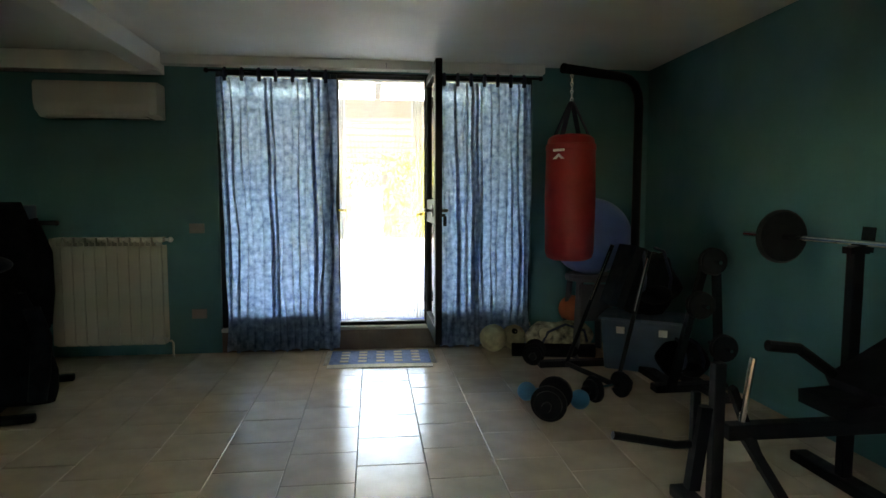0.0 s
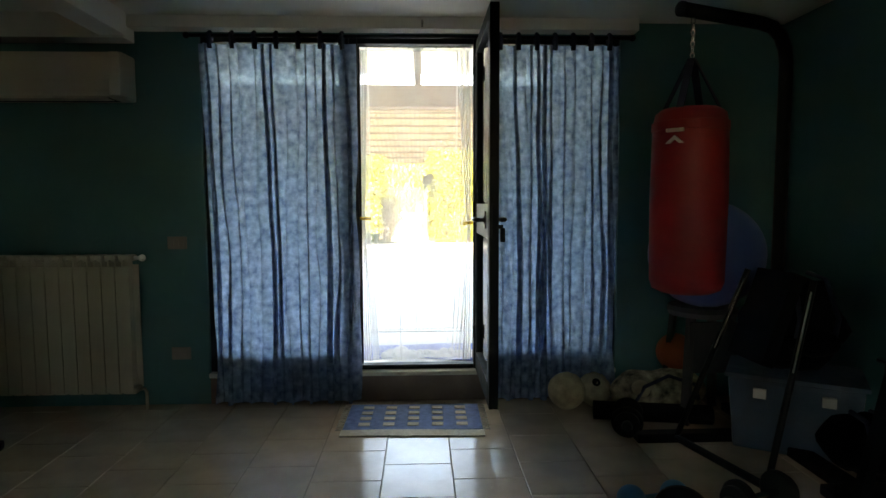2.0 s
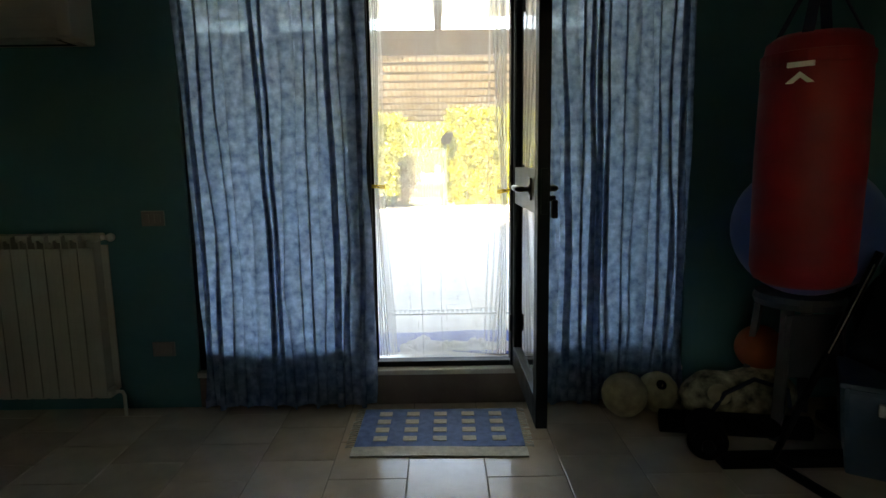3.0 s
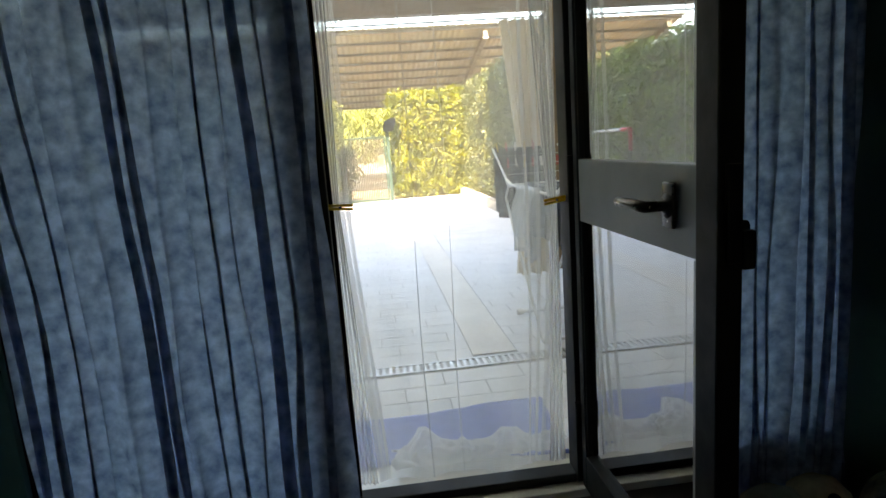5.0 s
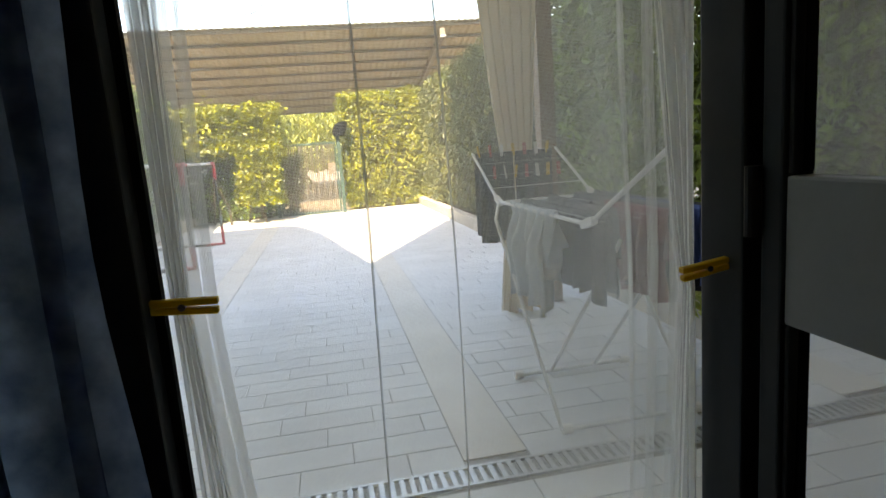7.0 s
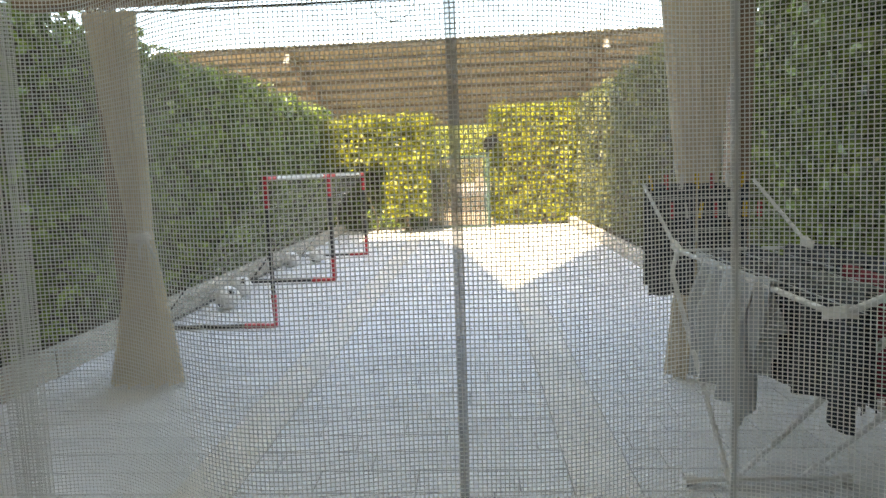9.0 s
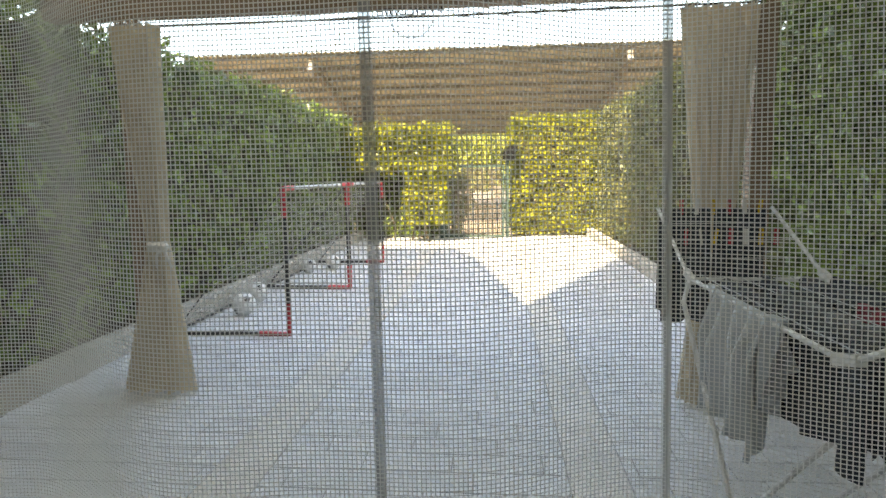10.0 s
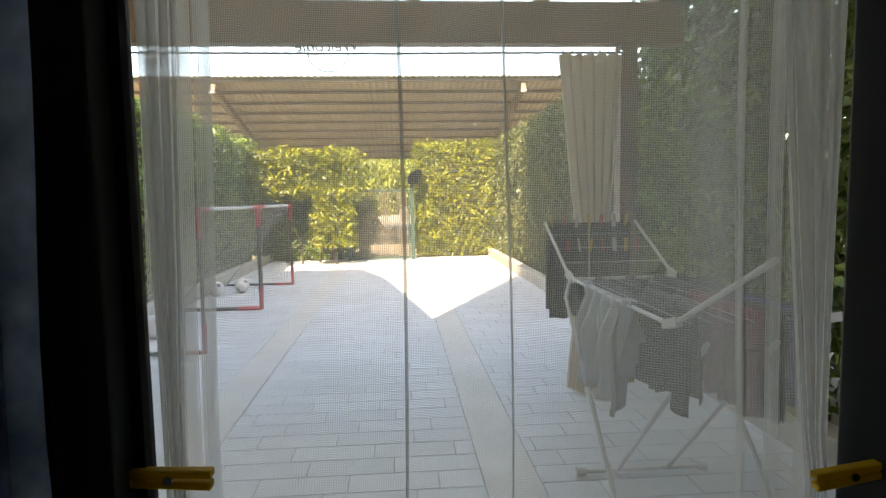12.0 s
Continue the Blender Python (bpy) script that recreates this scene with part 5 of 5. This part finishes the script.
for z in zs:
    b0 = len(V)
    for x, y in pts:
        dx, dy = flow(x, z)
        V += [(x + dx, y + dy, z - TH / 2), (x + dx, y + dy, z + TH / 2)]
    F += [(b0 + 2 * i, b0 + 2 * i + 2, b0 + 2 * i + 3, b0 + 2 * i + 1) for i in range(len(pts) - 1)]
raw("weft_threads", V, F, NET, net)
V, F = [], []
acc, nxt = 0.0, 0.0
levels = 36
for (xa, ya), (xb, yb) in zip(pts, pts[1:]):
    L = math.hypot(xb - xa, yb - ya)
    while nxt <= acc + L:
        t = (nxt - acc) / L
        x, y = xa + (xb - xa) * t, ya + (yb - ya) * t
        b0 = len(V)
        for j in range(levels + 1):
            z = NH * j / levels
            dx, dy = flow(x, z)
            V += [(x + dx - TH / 2, y + dy, z), (x + dx + TH / 2, y + dy, z)]
        F += [(b0 + 2 * j, b0 + 2 * j + 1, b0 + 2 * j + 3, b0 + 2 * j + 2) for j in range(levels)]
        nxt += CELL
    acc += L
raw("warp_threads", V, F, NET, net)
part("top_tape", box(B(), 0.002, 0.732, -0.004, 0.004, NH - 0.004, NH + 0.02), NETCLOTH, net, "white heading tape")
for i in range(8):
    part("hook", tube(B(), [(0.05 + i * 0.09, 0, NH + 0.0), (0.05 + i * 0.09, -0.006, NH + 0.02), (0.05 + i * 0.09, 0.0, NH + 0.035)], 0.003, 6), CHROME, net)
for sx, sw, sm, sl in ((0.254, 0.0034, SEAM, "doubled grey seam of the net"), (0.365, 0.0028, SEAMPALE, "white seam of the net")):
    def strip(u, v, sx=sx, sw=sw):
        z = NH * v
        dx, dy = flow(sx, z)
        return Vector((sx + dx + (u - 0.5) * sw * (1 + 0.25 * math.sin(z * 6 + sx * 50)), dy - 0.0015 - 0.002 * math.sin(math.pi * u), z))
    part("seam", sheet(B(), strip, 2, 40), sm, net, sl, True)
def gather(side):
    def f(u, v):
        z = NH * v
        pin = 0.93
        if z > pin:
            k = (z - pin) / (NH - pin)
            c, w = (0.017 + 0.014 * k, 0.020 + 0.028 * k ** 0.7) if side < 0 else (0.024 + 0.034 * k, 0.026 + 0.065 * k ** 0.7)
        else:
            k = (pin - z) / pin
            c, w = 0.018 + 0.020 * k, 0.021 + 0.036 * k ** 0.8
        a = u * 2 * math.pi * 3.5
        x = max(0.001, c + (u - 0.5) * w + 0.003 * math.sin(2 * a))
        return Vector((x if side < 0 else NW - 0.002 - x, -0.006 + 0.009 * math.sin(a + z) + 0.004 * math.sin(z * 7 + u * 5), z))
    part("side_gather", sheet(B(), f, 42, 30), NETCLOTH, net, "gathered white edge of the net", True)
gather(-1), gather(1)


def heap(u, v):
    """Loose net cloth: lobes of uneven depth, low at the front."""
    lobe = 0.14 + 0.16 * math.exp(-((u - 0.20) / 0.13) ** 2) + 0.10 * math.exp(-((u - 0.66) / 0.10) ** 2) + 0.06 * noise.noise(Vector((u * 9, 4, 1)))
    x = 0.13 + 0.64 * u + 0.03 * noise.noise(Vector((u * 7, v * 4, 6)))
    y = 5.285 + lobe * v
    crest = max(0.0, math.sin(math.pi * min(1.0, 0.06 + v * 0.98))) ** 0.7
    h = crest * (0.022 + 0.05 * abs(noise.noise(Vector((u * 7, v * 3, 3)))) + 0.035 * abs(noise.noise(Vector((u * 17, v * 6, 8)))))
    return Vector((x, y, PZ + 0.024 + h))
solo("net_hem", sheet(B(), heap, 90, 30), HEAP, "gathered white net cloth lying on the patio at the door", "net cloth", smooth=True)
def towel(u, v):
    near = 5.30 + 0.10 * max(0.0, math.sin(u * 3.0)) ** 2
    far = 5.74 + 0.06 * u
    return Vector((-0.28 + 1.05 * u + 0.03 * v, near + (far - near) * v + 0.015 * noise.noise(Vector((u * 3, v * 3, 5))), PZ + 0.008 + 0.010 * abs(noise.noise(Vector((u * 6, v * 5, 2))))))
solo("beach_towel", sheet(B(), towel, 44, 22, 0.005), TOWEL, "blue terry towel spread on the patio at the door", "towel", smooth=True)


def big_peg(at, rz, ry, label):
    p = thing("clothes_pin", label, "clothes peg", at, group="yellow pegs on the door frame")
    p.matrix_basis = pose(*at, 0, ry, rz)
    for s in (-1, 1):
        b = bar(B(), (-0.045, 0, s * 0.0042), (0.035, 0, s * 0.0058), 0.012, 0.0078)
        bmesh.ops.bevel(b, geom=b.edges[:], offset=0.0012, segments=1, affect="EDGES")
        part("jaw", b, PEG, p)
    part("spring", tube(B(), [(-0.004, -0.008, 0.0), (-0.004, 0.008, 0.0)], 0.0045, 8), CHROME, p, "steel spring")
big_peg((0.038, 5.148, 1.192), 0, 4, "yellow plastic peg clipping the net to the door frame")
big_peg((0.702, 5.148, 1.16), 180, 8, "yellow plastic peg clipping the net to the door frame")

# ---- floor tiles and pavers, piece by piece ----
def pieces(parent, cells, size, material, z, name, near):
    """cells: (x, y, sx, sy). The pieces nearest the walk are objects of their own, the rest one part."""
    cells = sorted(cells, key=near)
    shared = {}
    rest = B()
    for i, (x, y, sx, sy) in enumerate(cells):
        if i < 300:
            k = (round(sx, 3), round(sy, 3))
            if k not in shared:
                g = B()
                v = [g.verts.new((a * sx / 2 * s, c * sy / 2 * s2, h)) for h, s, s2 in ((-0.012, 1, 1), (-0.0015, 1, 1), (0.0, 1 - 0.004 / sx, 1 - 0.004 / sy)) for a, c in ((-1, -1), (1, -1), (1, 1), (-1, 1))]
                g.faces.new(v[8:12])
                for q in (0, 4):
                    for j in range(4):
                        g.faces.new((v[q + j], v[q + (j + 1) % 4], v[q + 4 + (j + 1) % 4], v[q + 4 + j]))
                shared[k] = mesh_of(name, g, material)
            o = new(name, shared[k])
            o.parent = parent
            o.location = (x, y, z)
            o.rotation_euler = (random.uniform(-0.0012, 0.0012), random.uniform(-0.0012, 0.0012), 0)
        else:
            v = [rest.verts.new((x + a * sx / 2 * s, y + c * sy / 2 * s, z + h)) for h, s in ((-0.012, 1), (0.0, 0.992)) for a, c in ((-1, -1), (1, -1), (1, 1), (-1, 1))]
            rest.faces.new(v[4:8])
            for j in range(4):
                rest.faces.new((v[j], v[(j + 1) % 4], v[4 + (j + 1) % 4], v[4 + j]))
    if len(rest.verts):
        tagged(part(name + "s_beyond", rest, material, parent), kind="stuff")
    else:
        rest.free()


def clipped(x0, x1, y0, y1, bx0, bx1, by0, by1, gap):
    a, c, d, e = max(x0, bx0), min(x1, bx1), max(y0, by0), min(y1, by1)
    if c - a > 0.03 and e - d > 0.03:
        return [((a + c) / 2, (d + e) / 2, c - a - gap, e - d - gap)]
    return []
T = 0.335
cells = []
for i in range(-12, 9):
    x0 = 0.205 + i * T
    for j in range(-20, 4):
        y0 = 4.15 + (j + (0.5 if i % 2 else 0)) * T
        cells += clipped(x0, x0 + T, y0, y0 + T, X0, X1, Y0, Y1, 0.004)
pieces(bpy.data.objects["floor"], cells, T, FLOORTILE, 0.0, "tile", lambda c: math.hypot(c[0] - 0.4, (c[1] - 3.2) * 0.8))
cells = []
PW, PD = 0.40, 0.165
for side, bx0, bx1 in ((0, PX0, -0.952), (1, -0.703, 0.598), (2, 0.847, PX1)):
    j = 0
    y0 = 6.395
    while y0 < PY1:
        off = (0.0, 0.5, 0.25, 0.75)[j % 4] * PW
        for i in range(-8, 8):
            xx = 0.40 + i * PW + off
            cells += clipped(xx, xx + PW, y0, y0 + PD, bx0, bx1, 6.395, PY1, 0.005)
        y0 += PD
        j += 1
for j in range(6):
    for i in range(-8, 8):
        xx = 0.40 + i * PW + (j % 2) * 0.5 * PW
        cells += clipped(xx, xx + PW, 5.42 + j * PD, 5.42 + j * PD + PD, PX0, PX1, 5.42, 6.265, 0.005)
pieces(patio, cells, PW, PAVER, PZ, "paver", lambda c: math.hypot(c[0] - 0.4, (c[1] - 6.5) * 0.6))
